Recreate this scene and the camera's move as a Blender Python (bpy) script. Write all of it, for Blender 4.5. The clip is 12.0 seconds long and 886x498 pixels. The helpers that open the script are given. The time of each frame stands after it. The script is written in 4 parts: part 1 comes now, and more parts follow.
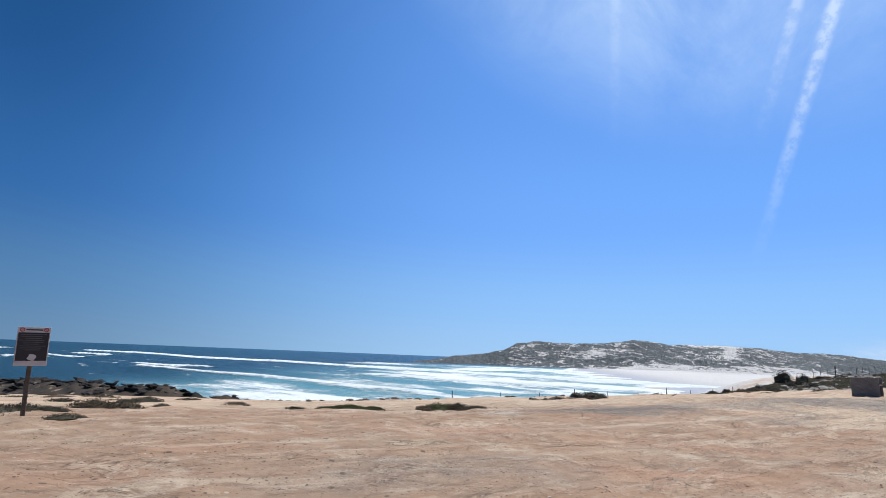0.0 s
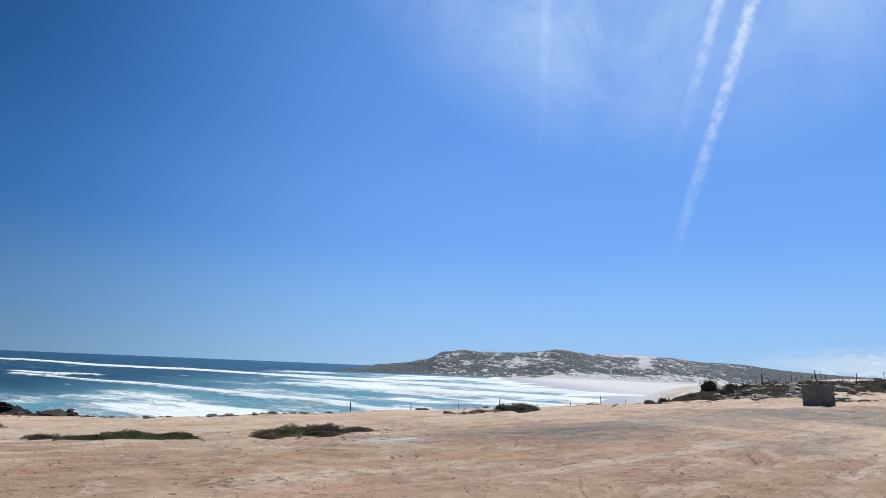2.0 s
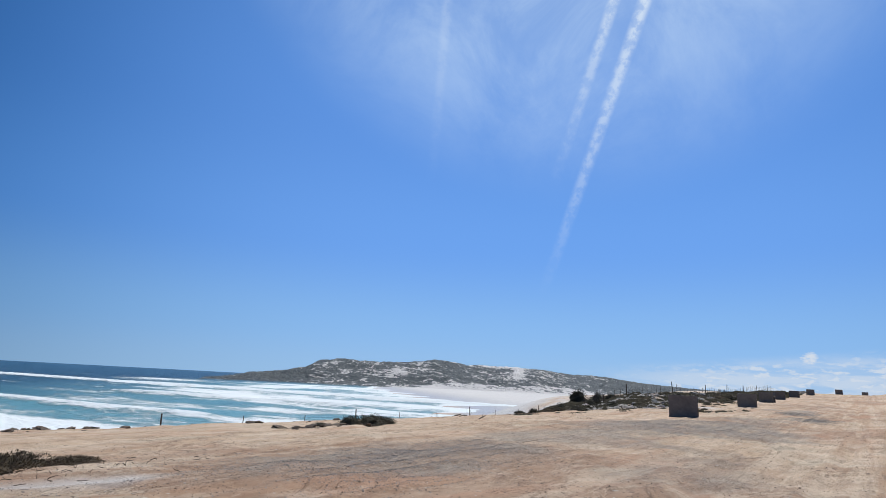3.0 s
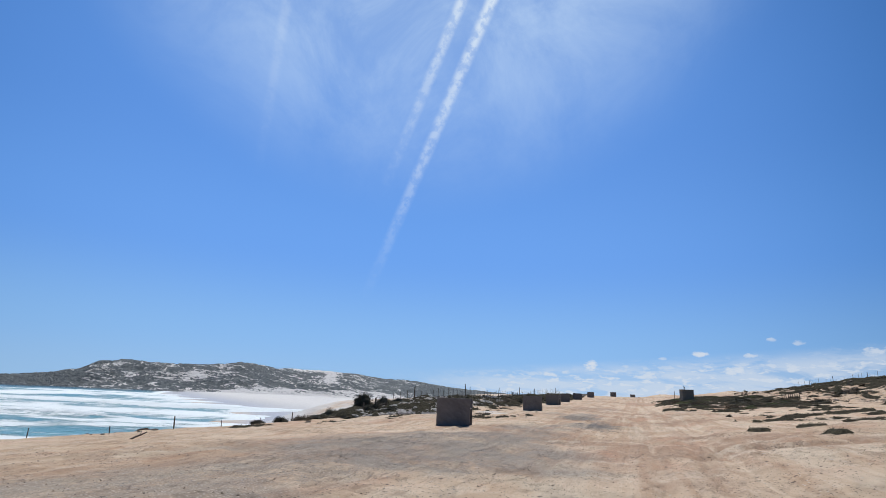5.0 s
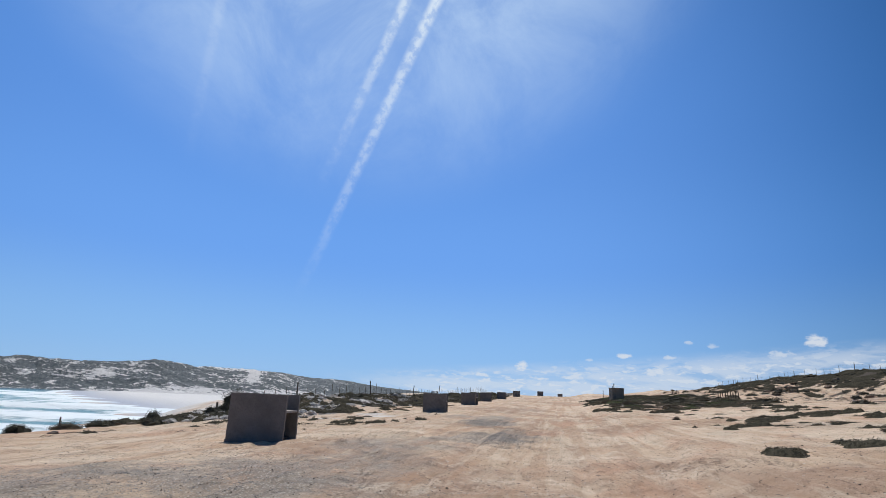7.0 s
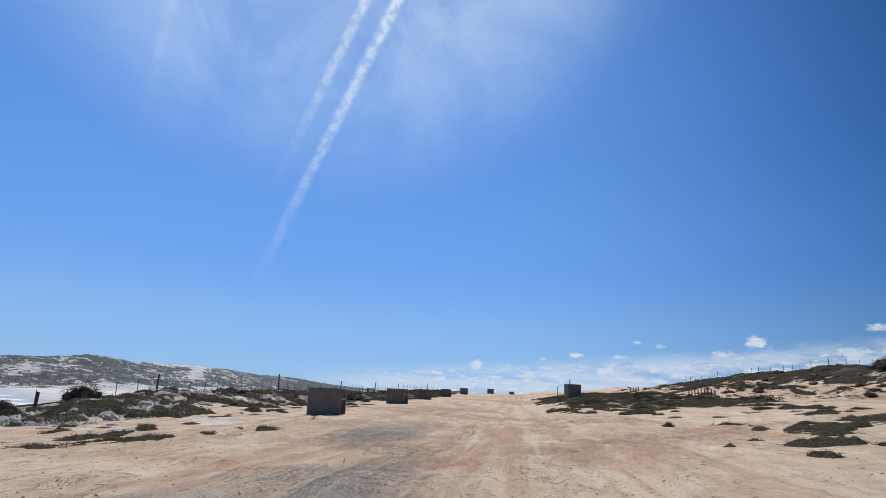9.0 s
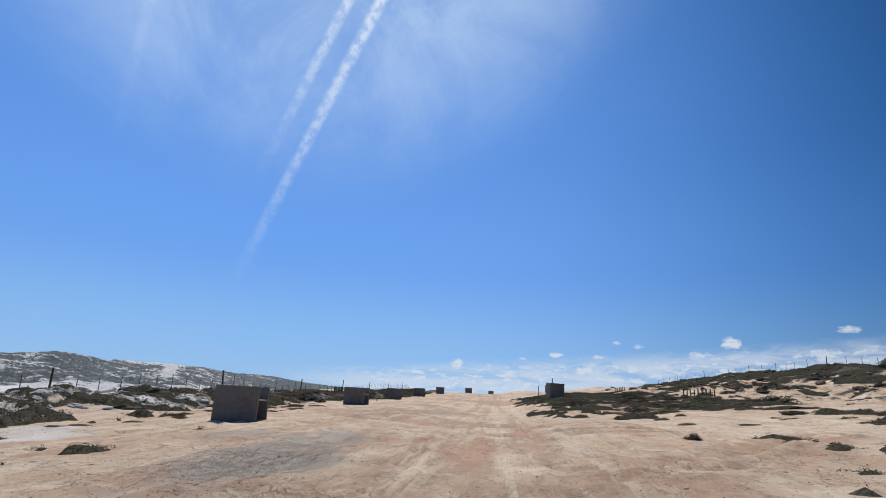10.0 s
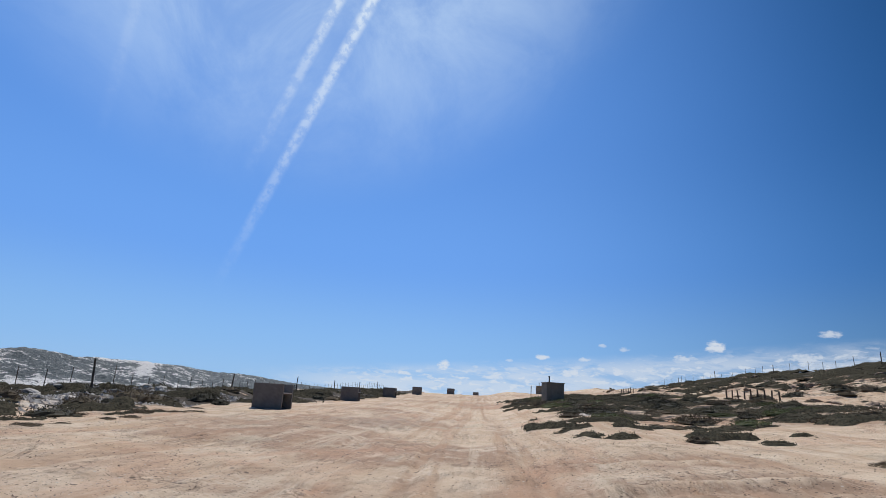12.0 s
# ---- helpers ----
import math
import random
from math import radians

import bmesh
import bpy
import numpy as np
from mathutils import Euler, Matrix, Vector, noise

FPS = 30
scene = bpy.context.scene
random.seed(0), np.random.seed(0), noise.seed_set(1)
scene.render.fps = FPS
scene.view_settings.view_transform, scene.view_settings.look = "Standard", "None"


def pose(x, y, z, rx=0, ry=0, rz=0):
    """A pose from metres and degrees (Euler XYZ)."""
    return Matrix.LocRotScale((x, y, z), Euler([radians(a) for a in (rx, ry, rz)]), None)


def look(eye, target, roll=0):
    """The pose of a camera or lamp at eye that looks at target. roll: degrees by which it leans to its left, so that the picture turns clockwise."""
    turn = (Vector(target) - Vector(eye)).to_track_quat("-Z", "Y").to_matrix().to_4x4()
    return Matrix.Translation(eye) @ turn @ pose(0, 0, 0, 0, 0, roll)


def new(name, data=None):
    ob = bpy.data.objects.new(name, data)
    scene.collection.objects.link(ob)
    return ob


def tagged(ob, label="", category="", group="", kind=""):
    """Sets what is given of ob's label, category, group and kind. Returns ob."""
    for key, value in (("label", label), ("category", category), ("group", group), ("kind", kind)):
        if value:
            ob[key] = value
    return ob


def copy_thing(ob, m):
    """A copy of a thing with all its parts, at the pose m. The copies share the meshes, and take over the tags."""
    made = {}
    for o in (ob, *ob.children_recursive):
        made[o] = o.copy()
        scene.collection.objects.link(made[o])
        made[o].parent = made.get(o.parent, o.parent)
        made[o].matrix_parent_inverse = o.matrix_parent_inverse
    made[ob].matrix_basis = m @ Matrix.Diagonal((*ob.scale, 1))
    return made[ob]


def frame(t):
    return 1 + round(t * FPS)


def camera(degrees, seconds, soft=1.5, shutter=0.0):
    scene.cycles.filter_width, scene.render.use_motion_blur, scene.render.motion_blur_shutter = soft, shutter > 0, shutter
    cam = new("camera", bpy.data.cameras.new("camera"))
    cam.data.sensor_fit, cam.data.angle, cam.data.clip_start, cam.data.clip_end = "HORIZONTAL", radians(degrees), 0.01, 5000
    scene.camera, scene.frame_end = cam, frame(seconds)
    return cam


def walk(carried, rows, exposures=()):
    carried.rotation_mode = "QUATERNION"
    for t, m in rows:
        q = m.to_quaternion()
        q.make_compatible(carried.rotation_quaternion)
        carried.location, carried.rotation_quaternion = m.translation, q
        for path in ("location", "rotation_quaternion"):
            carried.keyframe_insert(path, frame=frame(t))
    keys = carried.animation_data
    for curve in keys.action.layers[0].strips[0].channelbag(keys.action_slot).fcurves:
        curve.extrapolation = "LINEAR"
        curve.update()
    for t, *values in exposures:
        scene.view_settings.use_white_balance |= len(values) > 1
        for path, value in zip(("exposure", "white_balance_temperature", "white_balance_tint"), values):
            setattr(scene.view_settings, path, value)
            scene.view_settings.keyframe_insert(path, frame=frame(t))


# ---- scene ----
cam = camera(76.8, 12.0, soft=0.7)
PATH = [  # seconds, x, y, z, pitch, roll, yaw
    (0.0, 0.03, -0.05, 1.65, 10.78, -2.22, 0.13),
    (0.5, 0.13, 1.60, 1.59, 11.02, -2.21, -0.36),
    (1.0, 0.37, 3.41, 1.54, 11.15, -2.26, -1.56),
    (1.5, 0.89, 5.46, 1.45, 11.55, -2.25, -3.18),
    (2.0, 1.63, 7.69, 1.36, 11.96, -2.35, -7.37),
    (2.5, 2.69, 9.75, 1.28, 12.75, -2.48, -13.35),
    (3.0, 3.99, 12.06, 1.23, 13.45, -2.98, -19.32),
    (3.5, 5.50, 13.87, 1.19, 14.05, -3.21, -25.64),
    (4.0, 7.54, 15.66, 1.20, 14.45, -3.17, -30.65),
    (4.5, 9.94, 17.44, 1.24, 14.72, -2.99, -34.56),
    (5.0, 12.56, 19.19, 1.28, 14.79, -2.77, -37.60),
    (5.5, 15.23, 20.92, 1.31, 14.90, -2.62, -39.95),
    (6.0, 17.79, 22.62, 1.31, 14.89, -2.66, -41.84),
    (6.5, 20.26, 24.30, 1.31, 14.99, -2.71, -43.01),
    (7.0, 22.83, 26.06, 1.32, 15.10, -2.77, -44.31),
    (7.5, 25.41, 27.73, 1.33, 15.16, -2.79, -45.51),
    (8.0, 28.05, 29.38, 1.36, 15.19, -2.79, -46.64),
    (8.5, 30.78, 31.05, 1.38, 15.18, -2.80, -47.74),
    (9.0, 33.63, 32.77, 1.43, 15.13, -2.82, -48.82),
    (9.5, 36.61, 34.61, 1.51, 15.05, -2.88, -49.90),
    (10.0, 39.55, 36.42, 1.60, 15.15, -2.98, -50.77),
    (10.5, 42.66, 38.31, 1.67, 15.03, -3.09, -51.56),
    (11.0, 45.89, 40.32, 1.70, 15.18, -3.30, -51.88),
    (11.5, 48.94, 42.28, 1.76, 15.26, -3.43, -51.90),
    (12.0, 51.88, 44.39, 1.80, 15.34, -3.39, -52.14),
]
walk(cam, [(t, pose(x, y, z, 90 + pitch, roll, yaw)) for t, x, y, z, pitch, roll, yaw in PATH],
     exposures=[(0.0, 0.12), (1.5, 0.08), (3.0, -0.10), (12.0, -0.10)])

# ---- sky, sun and exposure ----
SUN_AZ, SUN_EL = radians(42), radians(57)
world = bpy.data.worlds.new("sky")
scene.world = world
world.use_nodes = True


class Nodes:
    """Short hand for a node tree."""

    def __init__(self, tree):
        self.tree = tree

    def add(self, kind, **inputs):
        node = self.tree.nodes.new(kind)
        for key, value in inputs.items():
            self.put(node, key, value)
        return node

    def put(self, node, key, value):
        slot = node.inputs[int(key[1:])] if key[0] == "i" and key[1:].isdigit() else node.inputs[key.replace("_", " ")]
        if isinstance(value, bpy.types.NodeSocket):
            self.tree.links.new(value, slot)
        else:
            slot.default_value = value

    def math(self, op, a, b=0.0, c=None, clamp=False):
        node = self.tree.nodes.new("ShaderNodeMath")
        node.operation, node.use_clamp = op, clamp
        self.put(node, "i0", a)
        self.put(node, "i1", b)
        if c is not None:
            self.put(node, "i2", c)
        return node.outputs[0]

    def ramp(self, value, lo, hi, a=0.0, b=1.0, smooth=True):
        node = self.tree.nodes.new("ShaderNodeMapRange")
        node.interpolation_type = "SMOOTHSTEP" if smooth else "LINEAR"
        for key, v in (("i0", value), ("i1", lo), ("i2", hi), ("i3", a), ("i4", b)):
            self.put(node, key, v)
        return node.outputs[0]

    def mix(self, factor, a, b, blend="MIX"):
        node = self.tree.nodes.new("ShaderNodeMix")
        node.data_type, node.blend_type = "RGBA", blend
        for key, v in (("i0", factor), ("i6", a), ("i7", b)):
            if key != "i0" and isinstance(v, tuple) and len(v) == 3:
                v = (*v, 1.0)
            self.put(node, key, v)
        return node.outputs[2]

    def noise(self, vector, scale, detail=4.0, rough=0.55, distortion=0.0, kind="FBM"):
        node = self.tree.nodes.new("ShaderNodeTexNoise")
        node.noise_dimensions = "3D"
        if vector is not None:
            self.put(node, "Vector", vector)
        node.inputs["Scale"].default_value = scale
        node.inputs["Detail"].default_value = detail
        node.inputs["Roughness"].default_value = rough
        node.inputs["Distortion"].default_value = distortion
        return node.outputs["Fac"]

    def stretch(self, vector, scale, turn=0.0, move=(0, 0, 0)):
        if turn:
            node = self.tree.nodes.new("ShaderNodeMapping")
            self.put(node, "Vector", vector)
            node.inputs["Rotation"].default_value = (0, 0, turn)
            vector = node.outputs[0]
        node = self.tree.nodes.new("ShaderNodeMapping")
        self.put(node, "Vector", vector)
        node.inputs["Location"].default_value = move
        node.inputs["Scale"].default_value = scale
        return node.outputs[0]


def build_sky():
    tree = world.node_tree
    tree.nodes.clear()
    n = Nodes(tree)
    sky = n.add("ShaderNodeTexSky")
    sky.sky_type, sky.sun_disc = "NISHITA", False
    sky.sun_elevation, sky.sun_rotation = SUN_EL, SUN_AZ
    sky.air_density, sky.dust_density, sky.ozone_density = 1.0, 0.15, 1.0
    way = n.add("ShaderNodeTexCoord").outputs["Generated"]
    axes = n.add("ShaderNodeSeparateXYZ", Vector=way)
    azimuth = n.math("MULTIPLY", n.math("ARCTAN2", axes.outputs[0], axes.outputs[1]), 57.296)
    height = n.math("MULTIPLY", n.math("ARCSINE", axes.outputs[2]), 57.296)
    flat = n.add("ShaderNodeCombineXYZ", X=azimuth, Y=height).outputs[0]
    # deep blue that pales towards the horizon and below the sun
    blue = sky.outputs[0]
    for lo, hi, tone in ((-2.0, 5.0, (2.3, 4.9, 9.2)), (4.0, 14.0, (1.42, 3.8, 9.4)), (13.0, 26.0, (1.15, 3.25, 8.6)), (24.0, 55.0, (0.9, 2.45, 6.5))):
        tone = n.mix(0.12, tone, sky.outputs[0])
        blue = n.mix(n.ramp(height, lo, hi), blue, tone) if lo > 0 else n.mix(n.ramp(height, lo, hi), (3.5, 5.8, 8.6), tone)
    below = n.math("COSINE", n.math("MULTIPLY", n.math("SUBTRACT", azimuth, 31.0), 0.017453))
    blue = n.add("ShaderNodeHueSaturation", Color=blue, Saturation=n.ramp(below, 0.3, 0.95, 1.10, 1.0), Value=n.ramp(below, 0.30, 1.0, n.ramp(height, 2, 36, 0.46, 0.28), 1.0)).outputs[0]
    # low cumulus bank over the inland horizon, thinning out towards the sea
    field = n.noise(n.stretch(flat, (0.22, 0.95, 1)), 1.0, 7, 0.62, 0.5)
    roof = n.ramp(azimuth, 36, 88, 1.9, 6.2, False)
    band = n.ramp(n.math("SUBTRACT", height, roof), -0.9, 1.0, 1.0, 0.0)
    reach = n.ramp(azimuth, 30, 46)
    heap = n.noise(n.stretch(flat, (0.62, 1.7, 1), 0, (3, 7, 0)), 1.0, 6, 0.58, 0.2)
    layer = n.math("MAXIMUM", n.ramp(field, 0.36, 0.60, 0.18, 0.68), n.ramp(heap, 0.44, 0.62, 0.0, 0.90))
    thin = n.math("MULTIPLY", n.math("MULTIPLY", band, reach), layer)
    puffs = thin
    for az, el, w, h, gain in CLOUDS:
        dx = n.math("DIVIDE", n.math("SUBTRACT", azimuth, az), w)
        dy = n.math("DIVIDE", n.math("SUBTRACT", height, el), h)
        far = n.math("ADD", n.math("MULTIPLY", dx, dx), n.math("MULTIPLY", dy, dy))
        lump = n.noise(n.stretch(flat, (1.6, 2.8, 1), 0, (az, el, 0)), 1.0, 5, 0.6)
        body = n.ramp(n.math("SUBTRACT", n.math("MULTIPLY", lump, 2.4), far), 0.35, 1.25)
        puffs = n.math("MAXIMUM", puffs, n.math("MULTIPLY", body, gain))
    # sun glare on smeared windscreen glass, painted into the sky as veil and streaks
    veil = n.noise(n.stretch(way, (5, 5, 5)), 1.0, 6, 0.65, 0.5)
    glow = Vector((math.sin(radians(33)) * math.cos(radians(50)), math.cos(radians(33)) * math.cos(radians(50)), math.sin(radians(50))))
    near = n.add("ShaderNodeVectorMath", i0=way, i1=glow)
    near.operation = "DOT_PRODUCT"
    halo = n.ramp(near.outputs["Value"], 0.84, 1.0)
    glare_veil = n.math("MULTIPLY", halo, n.ramp(veil, 0.30, 0.75, 0.35, 1.0))
    smear_glare = 0.0
    for (az0, el0), (az1, el1), width, gain in STREAKS:
        a, b = (Vector((math.sin(radians(p)) * math.cos(radians(q)), math.cos(radians(p)) * math.cos(radians(q)), math.sin(radians(q))))
                for p, q in ((az0, el0), (az1, el1)))
        across = a.cross(b).normalized()
        along = (b - a).normalized()
        off = n.add("ShaderNodeVectorMath", i0=way, i1=across)
        off.operation = "DOT_PRODUCT"
        run = n.add("ShaderNodeVectorMath", i0=way, i1=along)
        run.operation = "DOT_PRODUCT"
        start, end = a.dot(along), b.dot(along)
        line = n.ramp(n.math("ABSOLUTE", off.outputs["Value"]), width * 0.15, width, 1.0, 0.0)
        line = n.math("MULTIPLY", line, n.math("POWER", n.ramp(run.outputs["Value"], start, end, 1.0, 0.0, False), 1.15))
        line = n.math("MULTIPLY", line, n.ramp(n.noise(way, 60, 3, 0.6), 0.36, 0.60, 0.35, 1.0))
        smear_glare = n.math("MAXIMUM", smear_glare, n.math("MULTIPLY", line, gain))
    colour = n.mix(n.math("MULTIPLY", glare_veil, 0.72), blue, (6.4, 8.2, 10.4))
    colour = n.mix(n.math("MULTIPLY", smear_glare, 0.78), colour, (8.4, 9.4, 10.2))
    colour = n.mix(n.math("MULTIPLY", puffs, 0.86), colour, (7.4, 7.9, 8.6))
    out = n.add("ShaderNodeBackground", Color=colour, Strength=0.1)
    tree.links.new(out.outputs[0], n.add("ShaderNodeOutputWorld").inputs[0])


# azimuth, elevation, half width, half height in degrees, opacity
CLOUDS = [(52.0, 3.6, 0.85, 0.62, 1.0), (47.9, 2.6, 1.2, 0.32, 0.9), (49.6, 2.9, 0.6, 0.25, 0.7), (77.6, 6.3, 1.1, 0.75, 1.0), (61.8, 4.9, 0.95, 0.34, 0.95),
          (65.9, 4.8, 0.7, 0.32, 0.8), (69.6, 5.9, 0.7, 0.3, 0.55), (67.6, 6.2, 0.5, 0.25, 0.6), (75.0, 5.2, 1.3, 0.45, 0.8), (64.5, 3.5, 1.6, 0.5, 0.95), (43.0, 2.3, 0.8, 0.25, 0.5),
          (57.0, 2.7, 1.6, 0.36, 0.85), (84.5, 5.4, 2.0, 0.6, 0.85), (71.5, 4.0, 2.4, 0.6, 0.8), (86.5, 7.4, 1.1, 0.4, 0.8), (55.2, 3.6, 0.5, 0.25, 0.6), (58.5, 4.4, 0.5, 0.22, 0.6)]
# painted glare streaks: upper end, lower end in degrees, width, strength
STREAKS = [((41.6, 39.5), (29.0, 9.0), 0.0135, 1.0), ((38.0, 39.5), (30.0, 20.0), 0.0125, 0.85), ((17.5, 36.0), (17.0, 20.0), 0.012, 0.18)]
build_sky()

lamp = new("sun", bpy.data.lights.new("sun", "SUN"))
lamp.data.energy, lamp.data.angle, lamp.data.color = 4.0, radians(0.6), (1.0, 0.955, 0.89)
lamp.matrix_world = look((0, 0, 0), (-math.sin(SUN_AZ) * math.cos(SUN_EL), -math.cos(SUN_AZ) * math.cos(SUN_EL), -math.sin(SUN_EL)))


# ---- materials ----
def material(name, colours, scale=4.0, rough=0.85, bump=0.3, fine=60.0, metal=0.0, spread=0.25, vary=0.0, thin=0.0, gloss=0.35):
    """Colours mixed by coarse and fine noise, with grain relief. vary: tint by the object's random number."""
    m = bpy.data.materials.new(name)
    m.use_nodes = True
    tree = m.node_tree
    n = Nodes(tree)
    shader = tree.nodes["Principled BSDF"]
    place = n.add("ShaderNodeTexCoord").outputs["Object"]
    if vary:
        chance = n.add("ShaderNodeObjectInfo").outputs["Random"]
        place = n.add("ShaderNodeVectorMath", i0=place, i1=n.add("ShaderNodeCombineXYZ", X=n.math("MULTIPLY", chance, 37.0), Y=chance).outputs[0]).outputs[0]
    coarse = n.noise(place, scale, 5, 0.6, 0.2)
    grain = n.noise(place, fine, 4, 0.6)
    colour = n.mix(n.ramp(coarse, 0.5 - spread, 0.5 + spread), colours[0], colours[1])
    if len(colours) > 2:
        colour = n.mix(n.ramp(grain, 0.45, 0.75), colour, colours[2])
    if vary:
        level = n.ramp(chance, 0, 1, 1 - vary, 1 + vary, False)
        colour = n.add("ShaderNodeHueSaturation", Color=colour, Value=level).outputs[0]
    n.put(shader, "Base Color", colour)
    n.put(shader, "Roughness", n.ramp(grain, 0.2, 0.8, max(rough - 0.12, 0.05), min(rough + 0.1, 1.0)))
    shader.inputs["Metallic"].default_value = metal
    shader.inputs["Specular IOR Level"].default_value = gloss
    if thin:
        glow = n.add("ShaderNodeBsdfTranslucent", Color=colour)
        both = n.add("ShaderNodeMixShader", i0=thin, i1=shader.outputs[0], i2=glow.outputs[0])
        tree.links.new(both.outputs[0], tree.nodes["Material Output"].inputs[0])
    if bump:
        relief = n.add("ShaderNodeBump", Height=n.math("ADD", n.math("MULTIPLY", coarse, 0.6), n.math("MULTIPLY", grain, 0.4)), Strength=bump, Distance=0.03)
        n.put(shader, "Normal", relief.outputs[0])
    return m


def ground_material():
    """Sandy earth; the mesh's cover attribute: red gravel, green pale beach sand, blue dark plant litter, alpha reddish earth."""
    m = bpy.data.materials.new("sandy_earth")
    m.use_nodes = True
    tree = m.node_tree
    n = Nodes(tree)
    shader = tree.nodes["Principled BSDF"]
    place = n.add("ShaderNodeNewGeometry").outputs["Position"]
    cover = n.add("ShaderNodeAttribute")
    cover.attribute_name = "cover"
    split = n.add("ShaderNodeSeparateColor", Color=cover.outputs["Color"])
    broad = n.noise(place, 0.09, 5, 0.6, 0.6)
    patch = n.noise(place, 0.5, 5, 0.62, 0.4)
    ruts = n.noise(n.stretch(place, (0.05, 1.5, 1), -DRIVE_TURN), 1.0, 6, 0.62, 0.3)
    scarp = n.noise(n.stretch(place, (0.45, 1.0, 1), -DRIVE_TURN - 0.2), 1.0, 7, 0.66, 0.5)
    crust = n.noise(n.stretch(place, (0.9, 2.6, 1), -DRIVE_TURN + 0.15), 1.0, 7, 0.74, 0.25)
    grain = n.noise(place, 6.0, 8, 0.78)
    pebble = n.add("ShaderNodeTexVoronoi", Vector=place, Scale=20.0)
    colour = n.mix(n.ramp(broad, 0.34, 0.62), (0.670, 0.515, 0.365), (0.590, 0.440, 0.300))
    colour = n.mix(n.math("MULTIPLY", cover.outputs["Alpha"], n.ramp(patch, 0.30, 0.60, 0.45, 0.95)), colour, (0.368, 0.230, 0.150))
    colour = n.mix(n.math("MULTIPLY", n.ramp(patch, 0.46, 0.66, 0.0, 0.85), n.ramp(grain, 0.38, 0.56, 0.25, 1.0)), colour, (0.740, 0.610, 0.455))
    colour = n.mix(n.ramp(ruts, 0.50, 0.62, 0.0, 0.5), colour, (0.450, 0.275, 0.165))
    colour = n.mix(n.ramp(ruts, 0.36, 0.45, 0.5, 0.0), colour, (0.720, 0.590, 0.435))
    mottle = n.noise(n.stretch(place, (0.55, 1.3, 1), -DRIVE_TURN - 0.35), 1.0, 6, 0.66, 0.15)
    blush = n.noise(n.stretch(place, (0.16, 0.42, 1), -DRIVE_TURN + 0.25, (4, 9, 0)), 1.0, 4, 0.6, 0.6)
    colour = n.mix(n.ramp(blush, 0.50, 0.68, 0.0, 0.55), colour, (0.560, 0.335, 0.215))
    colour = n.mix(n.ramp(blush, 0.42, 0.30, 0.0, 0.50), colour, (0.560, 0.475, 0.345))
    colour = n.mix(n.ramp(mottle, 0.54, 0.70, 0.0, 0.50), colour, (0.430, 0.285, 0.190))
    colour = n.mix(n.ramp(mottle, 0.44, 0.32, 0.0, 0.35), colour, (0.760, 0.600, 0.440))
    colour = n.mix(n.ramp(crust, 0.60, 0.68, 0.0, 0.45), colour, (0.300, 0.205, 0.140))
    colour = n.mix(n.ramp(grain, 0.56, 0.68, 0.0, 0.55), colour, (0.275, 0.200, 0.145))
    colour = n.mix(n.ramp(grain, 0.42, 0.32, 0.0, 0.40), colour, (0.790, 0.660, 0.500))
    # broken edges of the crust, their shaded and sunlit sides put into the colour
    broken = n.ramp(n.noise(place, 0.4, 3, 0.6), 0.45, 0.60)
    scarp_shade = n.math("MULTIPLY", n.ramp(n.math("ABSOLUTE", n.math("SUBTRACT", scarp, 0.52)), 0.004, 0.020, 1.0, 0.0), broken)
    colour = n.mix(n.math("MULTIPLY", n.math("MULTIPLY", n.ramp(scarp, 0.525, 0.535), n.ramp(scarp, 0.575, 0.545)), n.math("MULTIPLY", broken, 0.25)), colour, (0.780, 0.630, 0.465))
    colour = n.mix(n.math("MULTIPLY", scarp_shade, 0.32), colour, (0.175, 0.112, 0.074))
    # loose stones and clods of two sizes, pale and dark, in drifts
    drifts = n.noise(place, 0.33, 4, 0.65, 0.5)
    for size, share in ((6.5, 0.035), (14.0, 0.15), (26.0, 0.20)):
        cells = n.add("ShaderNodeTexVoronoi", Vector=place, Scale=size)
        luck = n.add("ShaderNodeSeparateColor", Color=cells.outputs["Color"])
        dot = n.ramp(cells.outputs["Distance"], 0.26, 0.36, 1.0, 0.0)
        dot = n.math("MULTIPLY", dot, n.math("LESS_THAN", luck.outputs[0], n.ramp(drifts, 0.40, 0.68, share * 0.25, share * 1.7)))
        colour = n.mix(n.math("MULTIPLY", dot, 0.85), colour, n.mix(n.math("GREATER_THAN", luck.outputs[1], 0.88), (0.150, 0.112, 0.085), (0.620, 0.560, 0.470)))
    # grey gravel
    speck = n.ramp(pebble.outputs["Distance"], 0.15, 0.5)
    stone = n.mix(speck, (0.520, 0.470, 0.400), (0.270, 0.238, 0.198))
    edge = n.math("MULTIPLY", split.outputs[0], n.ramp(n.math("ADD", n.math("MULTIPLY", patch, 0.6), n.math("MULTIPLY", grain, 0.5)), 0.36, 0.62))
    colour = n.mix(edge, colour, stone)
    # beach and blown sand
    drift = n.ramp(n.noise(place, 0.8, 4, 0.6), 0.3, 0.7)
    colour = n.mix(split.outputs[1], colour, n.mix(drift, (0.600, 0.590, 0.560), (0.730, 0.715, 0.680)))
    level = n.add("ShaderNodeSeparateXYZ", Vector=place).outputs[2]
    wet = n.math("MULTIPLY", split.outputs[1], n.ramp(n.math("ADD", level, n.math("MULTIPLY", patch, 0.3)), -5.8, -4.35, 1.0, 0.0))
    colour = n.mix(n.math("MULTIPLY", wet, 0.7), colour, (0.340, 0.350, 0.370))
